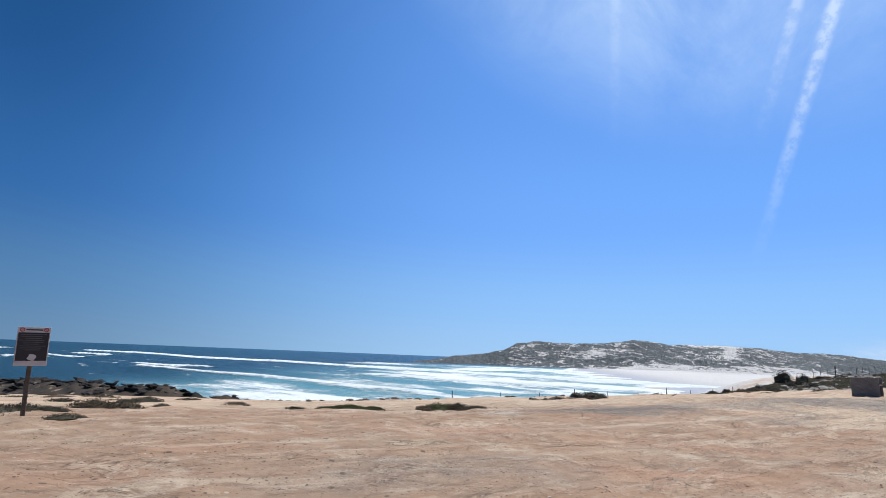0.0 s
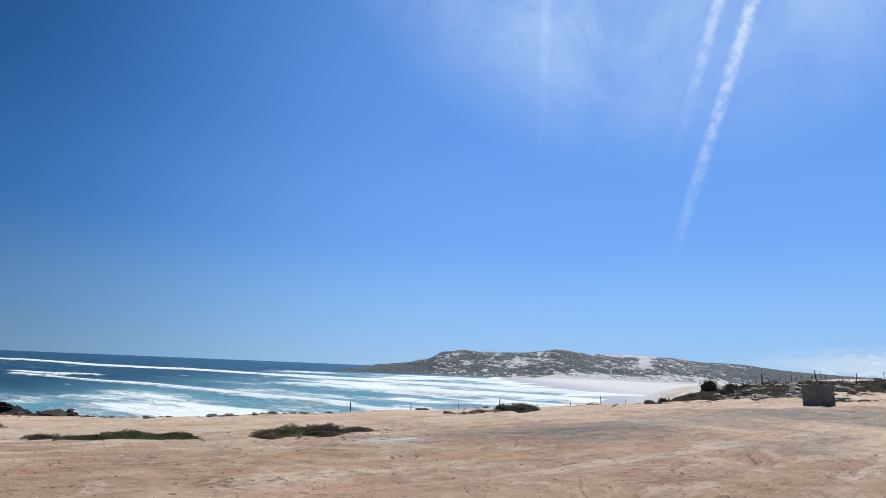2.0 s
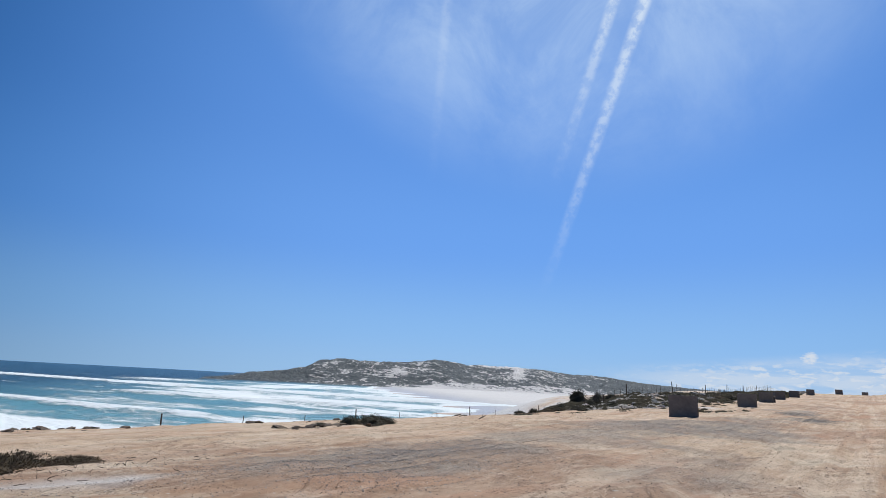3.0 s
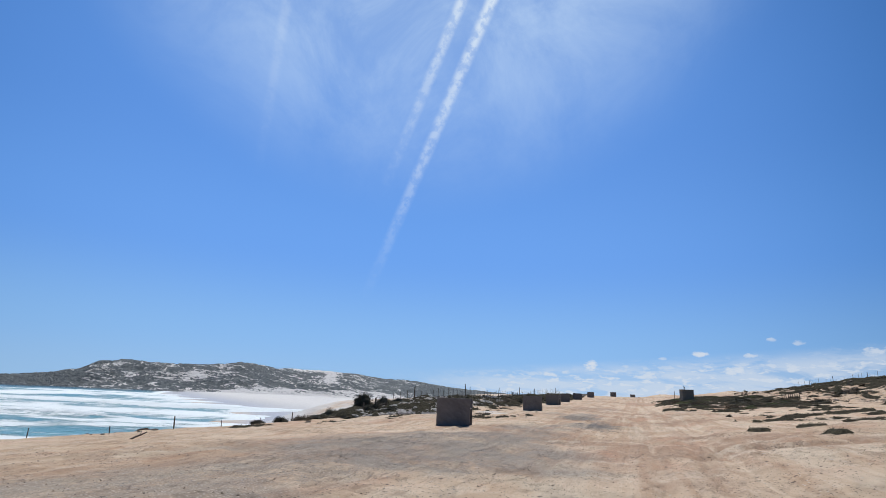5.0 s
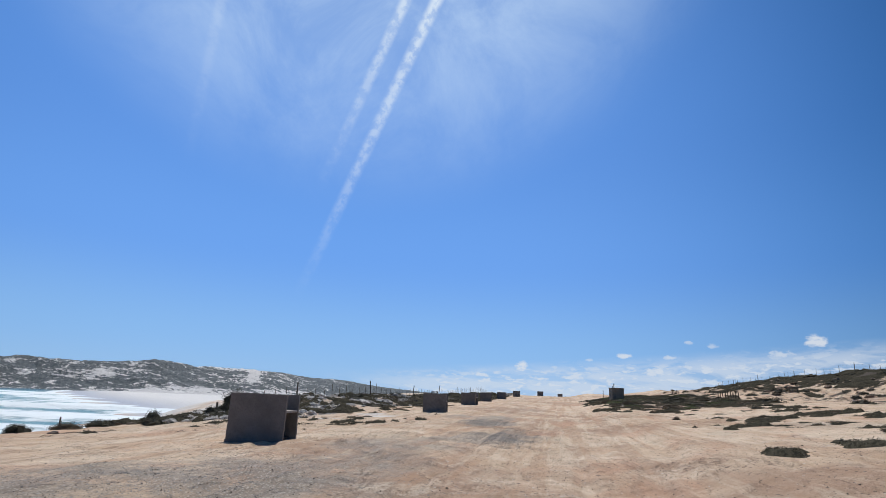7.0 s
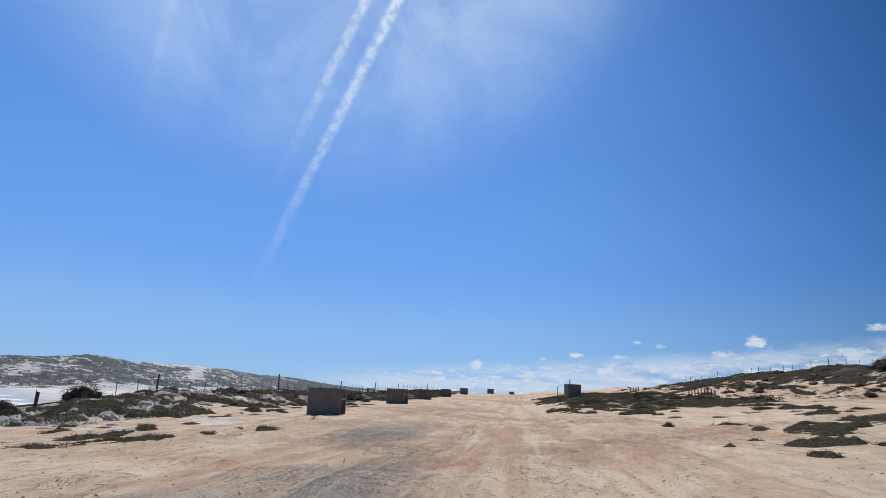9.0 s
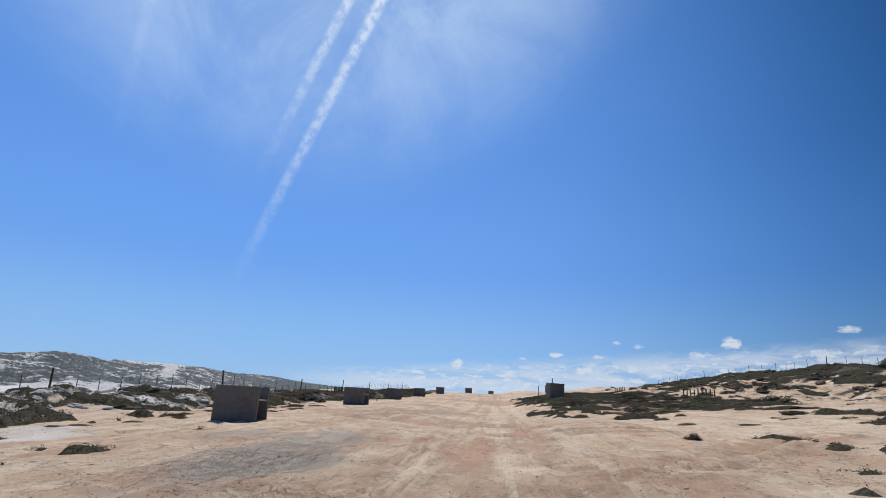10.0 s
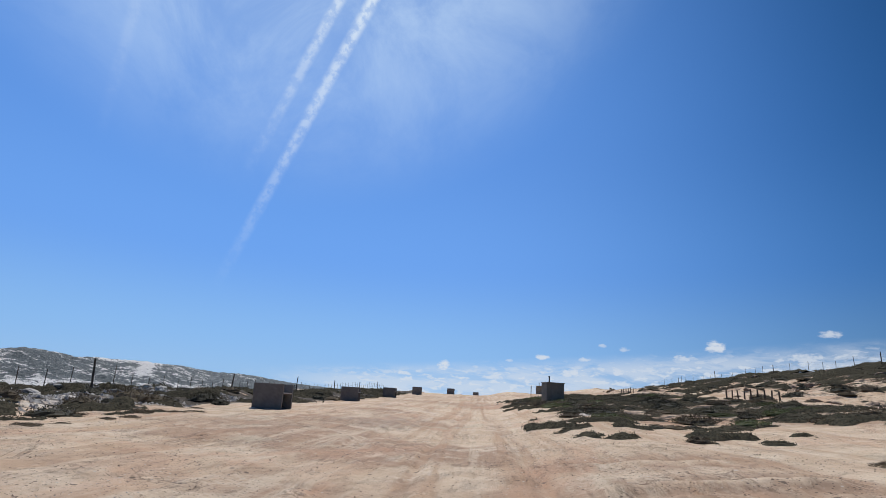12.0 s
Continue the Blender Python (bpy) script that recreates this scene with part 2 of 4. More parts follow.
    # plant litter
    spread = n.math("ADD", n.noise(place, 0.9, 6, 0.7, 0.6), n.math("MULTIPLY", n.math("SUBTRACT", split.outputs[2], 1.0), 0.5))
    litter = n.math("MULTIPLY", n.ramp(split.outputs[2], 0.0, 0.1), n.ramp(spread, 0.30, 0.42))
    colour = n.mix(litter, colour, n.mix(grain, (0.045, 0.038, 0.030), (0.100, 0.080, 0.060)))
    n.put(shader, "Base Color", colour)
    n.put(shader, "Roughness", n.ramp(wet, 0, 1, 0.93, 0.35, False))
    shader.inputs["Specular IOR Level"].default_value = 0.2
    lift = n.math("ADD", n.math("MULTIPLY", ruts, 0.9), n.math("ADD", n.math("MULTIPLY", grain, 0.45), n.math("MULTIPLY", crust, 0.35)))
    lift = n.math("ADD", lift, n.math("ADD", n.ramp(crust, 0.54, 0.60, 0.0, 0.14), n.math("MULTIPLY", broken, n.ramp(scarp, 0.50, 0.535, 0.0, 0.30))))
    relief = n.add("ShaderNodeBump", Height=lift, Strength=0.75, Distance=0.2)
    n.put(shader, "Normal", relief.outputs[0])
    return m


def water_material():
    """Sea water; the mesh's foam attribute: red white water, green the bay's shallow water."""
    m = bpy.data.materials.new("sea_water")
    m.use_nodes = True
    tree = m.node_tree
    n = Nodes(tree)
    shader = tree.nodes["Principled BSDF"]
    place = n.add("ShaderNodeNewGeometry").outputs["Position"]
    state = n.add("ShaderNodeAttribute")
    state.attribute_name = "foam"
    split = n.add("ShaderNodeSeparateColor", Color=state.outputs["Color"])
    lace = n.noise(n.stretch(place, (0.10, 0.26, 1), -SWELL_TURN), 1.0, 9, 0.74, 1.3)
    fleck = n.noise(n.stretch(place, (0.45, 0.85, 1), -SWELL_TURN), 1.0, 6, 0.72, 0.5)
    broken = n.math("ADD", n.math("MULTIPLY", lace, 0.75), n.math("MULTIPLY", fleck, 0.35))
    level = n.math("ADD", split.outputs[0], n.math("MULTIPLY", n.math("SUBTRACT", broken, 0.55), 1.9))
    white = n.ramp(level, 0.44, 0.82)
    deep = n.mix(split.outputs[1], (0.006, 0.036, 0.049), (0.155, 0.390, 0.425))
    deep = n.mix(n.math("MULTIPLY", n.ramp(lace, 0.35, 0.7, 0.0, 0.6), n.ramp(split.outputs[1], 0, 1, 1.0, 0.35)), deep, (0.020, 0.095, 0.125))
    n.put(shader, "Base Color", n.mix(white, deep, (0.88, 0.95, 0.95)))
    n.put(shader, "Roughness", n.ramp(white, 0, 1, 0.30, 0.9, False))
    n.put(shader, "Specular IOR Level", n.ramp(white, 0, 1, 0.28, 0.1, False))
    chop = n.noise(n.stretch(place, (0.35, 1.0, 1), -SWELL_TURN), 1.0, 6, 0.65)
    relief = n.add("ShaderNodeBump", Height=n.math("ADD", chop, n.math("MULTIPLY", white, 0.3)), Strength=1.0, Distance=0.9)
    n.put(shader, "Normal", relief.outputs[0])
    return m


def headland_material():
    """Far dunes: scrub tinted with distance haze, and pale blown sand; the mesh's bare attribute adds sand."""
    m = bpy.data.materials.new("dune_scrub")
    m.use_nodes = True
    tree = m.node_tree
    n = Nodes(tree)
    shader = tree.nodes["Principled BSDF"]
    place = n.add("ShaderNodeNewGeometry").outputs["Position"]
    bare = n.add("ShaderNodeAttribute")
    bare.attribute_name = "bare"
    split = n.add("ShaderNodeSeparateColor", Color=bare.outputs["Color"])
    clump = n.noise(n.stretch(place, (0.070, 0.030, 0.26)), 1.0, 9, 0.70, 0.8)
    tuft = n.noise(n.stretch(place, (0.36, 0.12, 0.7)), 1.0, 7, 0.75, 0.3)
    sand = n.math("ADD", split.outputs[0], n.math("ADD", n.math("MULTIPLY", n.math("SUBTRACT", clump, 0.5), 3.4), n.math("MULTIPLY", n.math("SUBTRACT", tuft, 0.5), 1.8)))
    # scrub tones paled and blued to carry the air's haze in the colour
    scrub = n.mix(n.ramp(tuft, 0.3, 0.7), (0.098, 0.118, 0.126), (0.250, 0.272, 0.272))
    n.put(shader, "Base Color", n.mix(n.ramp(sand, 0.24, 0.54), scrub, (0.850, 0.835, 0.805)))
    shader.inputs["Roughness"].default_value = 0.95
    shader.inputs["Specular IOR Level"].default_value = 0.1
    relief = n.add("ShaderNodeBump", Height=n.math("ADD", clump, tuft), Strength=1.0, Distance=4.0)
    n.put(shader, "Normal", relief.outputs[0])
    return m


DRIVE_TURN = math.atan2(0.559, 0.829)  # heading of the parking strip
SWELL_TURN = math.atan2(-0.62, 0.78)  # direction of the wave crests
EARTH, WATER, DUNES = ground_material(), water_material(), headland_material()
CONCRETE = material("weathered_concrete", [(0.158, 0.149, 0.140), (0.225, 0.211, 0.196), (0.120, 0.113, 0.106)], 2.2, 0.9, 0.35, 38, vary=0.12)
HUT_GREY = material("grey_hut_plaster", [(0.255, 0.220, 0.165), (0.345, 0.300, 0.225), (0.190, 0.165, 0.128)], 2.5, 0.9, 0.3, 40, vary=0.1)
CEMENT = material("pale_cement", [(0.42, 0.39, 0.35), (0.30, 0.28, 0.25)], 5, 0.9, 0.3, 45)
SOOT = material("soot_and_ash", [(0.030, 0.028, 0.027), (0.085, 0.080, 0.075)], 6, 0.95, 0.3, 40)
WOOD = material("weathered_timber", [(0.085, 0.066, 0.050), (0.150, 0.120, 0.092), (0.045, 0.036, 0.028)], 7, 0.9, 0.5, 60, vary=0.2)
WIRE = material("rusty_wire", [(0.10, 0.085, 0.075), (0.16, 0.13, 0.11)], 9, 0.6, 0.0, 60, metal=0.6)
LEAF = material("dark_coastal_leaf", [(0.060, 0.061, 0.043), (0.108, 0.100, 0.073), (0.082, 0.068, 0.051)], 3.0, 0.75, 0.0, 25, vary=0.35, thin=0.2, gloss=0.08)
LEAF_DRY = material("dry_brown_scrub", [(0.110, 0.088, 0.063), (0.175, 0.140, 0.096), (0.084, 0.074, 0.048)], 3.0, 0.85, 0.0, 25, vary=0.35, thin=0.2, gloss=0.08)
LEAF_GREEN = material("succulent_green_leaf", [(0.075, 0.095, 0.042), (0.135, 0.150, 0.075), (0.110, 0.095, 0.052)], 3.0, 0.65, 0.0, 25, vary=0.3, thin=0.4, gloss=0.08)
TWIG = material("grey_twig", [(0.10, 0.082, 0.066), (0.16, 0.135, 0.11)], 8, 0.9, 0.2, 60)
ROCK_PALE = material("pale_limestone", [(0.54, 0.51, 0.46), (0.38, 0.355, 0.32), (0.22, 0.20, 0.18)], 1.6, 0.9, 0.6, 16, vary=0.25)
ROCK_DARK = material("dark_wet_rock", [(0.020, 0.019, 0.019), (0.042, 0.038, 0.036), (0.060, 0.054, 0.048)], 1.2, 0.85, 0.7, 12, vary=0.25, gloss=0.15)
ROCK_TAN = material("tan_stone", [(0.36, 0.27, 0.19), (0.24, 0.18, 0.13), (0.15, 0.12, 0.10)], 3.0, 0.9, 0.5, 30, vary=0.3)


# ---- lie of the land ----
def hashed(ix, iy, seed):
    h = (ix.astype(np.int64) * 374761393 + iy.astype(np.int64) * 668265263 + seed * 974634777) & 0x7FFFFFFF
    h = ((h ^ (h >> 13)) * 1274126177) & 0x7FFFFFFF
    return ((h ^ (h >> 16)) & 0xFFFF) / 65535.0


def value_noise(x, y, seed=0):
    ix, iy = np.floor(x), np.floor(y)
    fx, fy = x - ix, y - iy
    fx, fy = fx * fx * (3 - 2 * fx), fy * fy * (3 - 2 * fy)
    a, b = hashed(ix, iy, seed), hashed(ix + 1, iy, seed)
    c, d = hashed(ix, iy + 1, seed), hashed(ix + 1, iy + 1, seed)
    return (a + (b - a) * fx) * (1 - fy) + (c + (d - c) * fx) * fy


def fbm(x, y, octaves=4, seed=0):
    total, size = 0.0, 1.0
    for k in range(octaves):
        total = total + (value_noise(x * 2**k, y * 2**k, seed + k) - 0.5) * size
        size *= 0.5
    return total


def smooth(a, b, x):
    s = np.clip((x - a) / (b - a), 0, 1)
    return s * s * (3 - 2 * s)


def to_uv(x, y):
    """Along the parking strip, and across it towards the sea."""
    return 0.829 * x + 0.559 * y, -0.559 * x + 0.829 * y


def to_xy(u, v):
    return 0.829 * u - 0.559 * v, 0.559 * u + 0.829 * v


def lot_edge(u):
    return np.interp(u, (-80, -10, 3, 13, 28, 46, 58, 66, 75, 88, 100, 150, 300, 900), (52, 48, 46, 36, 31.5, 30.0, 30.0, 35.0, 38.0, 43.0, 45.0, 48, 60, 60))


def shore_x(y):
    return np.interp(y, (-3000, 40, 60, 100, 140, 170, 200, 240, 300, 350, 480, 600, 3000), (-900, -4, 11, 35, 55, 67, 75, 81, 88, 92, 108, 140, 600))


# worn edges on the open ground: plan points along and across, height
TRACKS = [(((64.8, 5.9), (65.2, 4.7), (66.3, 3.2), (67.7, 1.6), (69.7, 0.2), (71.2, -1.4)), 0.07), (((38.6, 7.2), (40.0, 6.3), (39.7, 5.3), (39.0, 3.8)), 0.09), (((58.5, 10.6), (60.2, 10.2), (63.3, 9.8), (68.7, 9.6)), 0.06), (((77.2, 5.7), (77.0, 4.4), (77.5, 3.4), (77.3, 2.4)), 0.07), (((75.3, 4.6), (75.7, 3.5), (75.4, 2.6)), 0.06),
          (((80.4, 5.8), (80.2, 4.2), (80.5, 2.8)), 0.05), (((71.2, 11.2), (72.6, 10.4), (74.8, 10.2), (77.0, 10.6)), 0.07)]


def polyline_gap(u, v, line):
    """Distance in plan from a line through several points."""
    best = np.full(np.shape(u), 1e9)
    for (a, b), (c, d) in zip(line, line[1:]):
        s = np.clip(((u - a) * (c - a) + (v - b) * (d - b)) / ((c - a) ** 2 + (d - b) ** 2), 0, 1)
        best = np.minimum(best, np.hypot(u - a - s * (c - a), v - b - s * (d - b)))
    return best


def land(x, y):
    """Height of the ground."""
    x, y = np.asarray(x, float), np.asarray(y, float)
    u, v = to_uv(x, y)
    base = np.interp(u, (-200, -40, 0, 13, 23, 50, 76, 98, 121, 143, 174, 198, 225, 250, 300, 420, 700, 3000),
                     (0.5, 0.1, 0, -0.30, -0.20, -0.16, 0.25, 0.50, 0.86, 1.38, 2.25, 2.85, 3.15, 3.25, 2.9, 1.5, 0.0, -1.0))
    side = np.interp(v, (-2500, -200, -60, -36, -27, -20, -10, 0, 2, 4.4, 6.5, 9.5), (8.4, 7.9, 7.6, 7.1, 5.1, 3.7, 2.6, 1.35, 1.1, 0.7, 0.25, 0.0))
    ramp = smooth(12, 44, u) * (1 + 0.22 * smooth(70, 130, u) * smooth(-22, -12, v)) * (1 - 0.75 * smooth(150, 330, u))
    slope = np.interp(u, (-40, 15, 28, 46, 58, 66, 74, 80), (0.06, 0.06, 0.054, 0.048, 0.044, 0.036, 0.020, 0.006))
    z = base + side * ramp - slope * np.clip(v - 15, 0, 60)
    # the seaward half of the strip lies higher further along, the inland margin lower
    tilt = np.interp(u, (20, 49, 74, 98, 122, 146, 171, 203, 240, 300), (0, 0.14, 0.25, 0.37, 0.46, 0.53, 0.73, 0.85, 0.82, 0.6))
    start = np.interp(u, (120, 200), (7, -6))
    z = z + tilt * smooth(start, start + 9, v) * (1 - 0.8 * smooth(23, 30, v))
    rim = np.interp(u, (60, 90, 118), (6, 4, -4))
    z = z - np.interp(u, (46, 62, 100, 150, 185), (0, 0.5, 0.65, 0.5, 0)) * smooth(rim + 1.5, rim - 5, v) * smooth(-23, -13, v)
    # scrub mounds between the strip and the fence
    mound = smooth(62, 79, u) * smooth(21.0, 26, v) * (1 - smooth(33, 40, v))
    z = z - 0.95 * smooth(31.2, 35.0, v) * smooth(58, 64, u) * smooth(94, 80, u)
    z = z + mound * (0.10 + 0.42 * smooth(23, 32, v) + 0.28 * smooth(22, 26, v) * smooth(33, 29, v) * smooth(66, 74, u) + 0.8 * fbm(x / 4.0, y / 4.0, 4, 11))
    # hillside lumps
    hill = smooth(-7, -18, v) * ramp
    z = z + hill * (1.0 * fbm(x / 7.0, y / 7.0, 4, 23) + 0.5 * fbm(x / 2.4, y / 2.4, 3, 27))
    # trodden and driven surface
    z = z + 0.10 * fbm(x / 6.0, y / 6.0, 3, 5) + 0.05 * fbm(x / 1.4, y / 1.4, 3, 7)
    z = z + (0.030 + 0.05 * smooth(0.0, 0.25, fbm(x / 5, y / 5, 2, 13))) * fbm(x / 0.55, y / 0.55, 3, 9) * smooth(40, 30, v) * smooth(-12, -4, v)
    lane = smooth(30, 22, v) * smooth(-8, 0, v)
    z = z + lane * 0.045 * fbm(u / 14.0, v / 0.55, 3, 31)
    for at, sway, deep in RUTS:
        path = v - at - sway * np.sin(u / 19.0 + at)
        z = z - lane * deep * (np.exp(-((path / 0.16) ** 2)) - 0.45 * np.exp(-(((np.abs(path) - 0.33) / 0.14) ** 2)))
    for line, high in TRACKS:
        gap = polyline_gap(u, v, line)
        z = z + high * (np.exp(-((gap / 0.2) ** 2)) - 0.8 * np.exp(-(((gap - 0.5) / 0.25) ** 2)))
    # thin eroded ledges
    for size, seed, high in ((5.2, 201, 0.045), (3.1, 203, 0.03)):
        wave = fbm(u / size / 1.9, v / size, 4, seed)
        z = z + high * smooth(-0.012, 0.012, wave - 0.05) * smooth(-0.1, 0.12, fbm(x / 4.0, y / 4.0, 2, seed + 7)) * smooth(-9, -4, v) * smooth(30, 22, v)
    # small eroded step beside the lane
    bank = v - 6.0 - 0.7 * np.sin(u / 5.0) - 0.02 * (u - 40)
    z = z + 0.10 * (smooth(0.25, -0.25, bank) - smooth(-0.4, -2.6, bank)) * smooth(26, 32, u) * smooth(62, 52, u)
    # down the bank to beach and sea
    beyond = smooth(0, 1, (v - lot_edge(u)) / np.interp(u, (60, 78, 95), (11, 13, 28)))
    inward = x - shore_x(y)
    low = -6.0 + np.clip(inward * 0.035, -3.0, 1.7) + 0.5 * smooth(20, 60, inward) * fbm(x / 18.0, y / 18.0, 4, 41)
    z = z * (1 - beyond) + low * beyond
    # rock ledge below the sign's corner of the lot
    s = np.clip(((x + 54) * 26 + (y - 66) * -17) / (26**2 + 17**2), 0, 1)
    gap = np.hypot(x + 54 - 26 * s, y - 66 + 17 * s)
    z = np.maximum(z, -2.9 + 0.9 * s - 0.16 * gap - 0.012 * gap**2 + 1.0 * fbm(x / 4.0, y / 4.0, 4, 45))
    s = np.clip((x + 28) / 16, 0, 1)
    gap = np.hypot(x + 28 - 16 * s, y - 49 + 2 * s)
    return np.maximum(z, -1.9 - 1.6 * s**2 - 0.22 * gap - 0.02 * gap**2 + 0.9 * fbm(x / 3.0, y / 3.0, 4, 47))


RUTS = [(7.2, 0.5, 0.05), (8.9, 0.5, 0.05), (10.8, 0.9, 0.04), (12.5, 0.9, 0.04), (15.0, 1.3, 0.03), (16.6, 1.3, 0.03), (5.0, 0.9, 0.03), (19.6, 1.5, 0.03)]


def up(x, y):
    return float(land(x, y))


def joined(name, verts, faces, mat, parent=None, smooth_faces=False):
    me = bpy.data.meshes.new(name)
    me.from_pydata(verts, [], faces)
    me.materials.append(mat)
    if smooth_faces:
        me.shade_smooth()
    ob = new(name, me)
    if parent is not None:
        ob.parent = parent
    return ob


def grid_mesh(name, px, py, pz, mat):
    rows, cols = px.shape
    verts = np.stack([px.ravel(), py.ravel(), pz.ravel()], 1)
    k = np.arange(rows * cols).reshape(rows, cols)
    quads = np.stack([k[:-1, :-1], k[:-1, 1:], k[1:, 1:], k[1:, :-1]], -1).reshape(-1, 4)
    me = bpy.data.meshes.new(name)
    me.vertices.add(len(verts))
    me.vertices.foreach_set("co", verts.ravel())
    me.loops.add(quads.size)
    me.loops.foreach_set("vertex_index", quads.ravel())
    me.polygons.add(len(quads))
    me.polygons.foreach_set("loop_start", np.arange(0, quads.size, 4))
    me.update(calc_edges=True)
    me.shade_smooth()
    me.materials.append(mat)
    return new(name, me)


def colour_layer(ob, name, r, g, b, a=None):
    layer = ob.data.color_attributes.new(name, "FLOAT_COLOR", "POINT")
    data = np.stack([np.ravel(r), np.ravel(g), np.ravel(b), np.ones(np.size(r)) if a is None else np.ravel(a)], 1)
    layer.data.foreach_set("color", data.astype(np.float32).ravel())


def spaced(lo, hi, step, out_lo, out_hi, growth=1.09):
    """Even steps from lo to hi, growing steps beyond."""
    mid = list(np.arange(lo, hi, step))
    a, s = lo, step
    left = []
    while a > out_lo:
        s *= growth
        a -= s
        left.append(a)
    b, s = mid[-1], step
    right = []
    while b < out_hi:
        s *= growth
        b += s
        right.append(b)
    return np.array(left[::-1] + mid + right)


def build_ground():
    us, vs = spaced(-2, 78, 0.15, -4200, 4200, 1.06), spaced(-3, 24, 0.13, -4200, 4200, 1.06)
    U, V = np.meshgrid(us, vs)
    X, Y = to_xy(U, V)
    Z = land(X, Y)
    ob = tagged(grid_mesh("ground", X, Y, Z, EARTH), "dry sandy gravel lot with tyre ruts, banks and pale beach", "ground", kind="structure")
    warp = 2.2 * fbm(X / 2.5, Y / 2.5, 3, 51)
    gravel = np.zeros_like(X)
    for u, v, a, b, gain in GRAVEL:
        gravel = np.maximum(gravel, gain * (1 - smooth(0.55, 1.25, np.hypot((U - u) / a, (V - v) / b) + 0.25 * warp)))
    inward = X - shore_x(Y)
    beach = smooth(1, 9, V - lot_edge(U)) * smooth(-10, 5, inward)
    blown = smooth(58, 66, U) * smooth(21.5, 25, V) * (0.18 + 0.6 * smooth(-0.05, 0.25, fbm(X / 2.4, Y / 2.4, 4, 61)))
    sand = np.maximum(beach, blown * smooth(110, 70, U) + 0.5 * blown * smooth(60, 100, U))
    for u, v, a, b in BLOWN_SAND:
        sand = np.maximum(sand, 0.7 * (1 - smooth(0.35, 1.3, np.hypot((U - u) / a, (V - v) / b) + 0.6 * warp)))
    heath = 0.75 * smooth(90, 97, U) * smooth(4.4, 1.6, V + warp) * smooth(-13, -9, V) * smooth(150, 136, U)
    dunes = smooth(62, 76, U) * smooth(21.2, 23.2, V + 0.6 * warp) * smooth(46, 40, V) * (0.55 + 0.45 * smooth(80, 98, U))
    ridge = smooth(-25, -31, V + 2 * warp) * smooth(-60, -46, V) * smooth(20, 44, U)
    bank = 0.62 * smooth(-9, -14, V + warp) * smooth(40, 60, U) * smooth(-60, -46, V)
    ledge = smooth(0.5, 3, V - lot_edge(U)) * smooth(22, 17, U) * smooth(-60, -40, U)
    litter = np.clip(np.maximum.reduce([heath, dunes, ridge, bank, ledge]), 0, 1)
    red = np.clip(smooth(34, 6, U) * smooth(26, 18, V + warp) + smooth(0.06, 0.3, fbm(X / 8, Y / 8, 3, 77)) * smooth(24, 14, V), 0, 1)
    for at, sway, deep in RUTS[:4]:
        red = np.maximum(red, 0.8 * np.exp(-(((V - at - sway * np.sin(U / 19.0 + at)) / 0.36) ** 2)) * smooth(10, 18, U) * smooth(-0.15, 0.1, fbm(X / 5, Y / 5, 2, 78)))
    for line, high in TRACKS:
        gap = polyline_gap(U, V, line) + 0.12 * warp
        red = np.maximum(red, smooth(2.0, 0.4, gap) * smooth(0.08, 0.22, gap))
    colour_layer(ob, "cover", gravel, sand, litter, red)


# along, across, half length, half width, strength
GRAVEL = [(66.0, 12.9, 6.0, 1.4, 0.85), (57.0, 11.0, 4.0, 1.0, 0.75), (69.5, 15.2, 3.0, 0.8, 0.6), (37.5, 14.6, 8.5, 4.2, 0.85), (46.0, 13.4, 7.0, 1.8, 0.75), (53.0, 12.4, 5.0, 1.2, 0.6),
          (19.5, 15.4, 5.0, 2.2, 0.65), (28.0, 15.5, 6.0, 3.0, 0.7), (23.0, 10.8, 5.0, 1.3, 0.5), (5.5, 7.5, 3.0, 1.6, 0.4), (98, 12.5, 6.0, 2.0, 0.25), (60.0, -1.5, 5, 1.3, 0.35)]
# along, across, half length, half width
BLOWN_SAND = [(66.4, 19.5, 1.5, 0.9), (68.6, 20.6, 1.2, 0.7), (63.5, 21.6, 1.4, 0.6), (13.6, 16.4, 1.6, 0.7), (99.0, 2.2, 2.5, 0.6)]
build_ground()


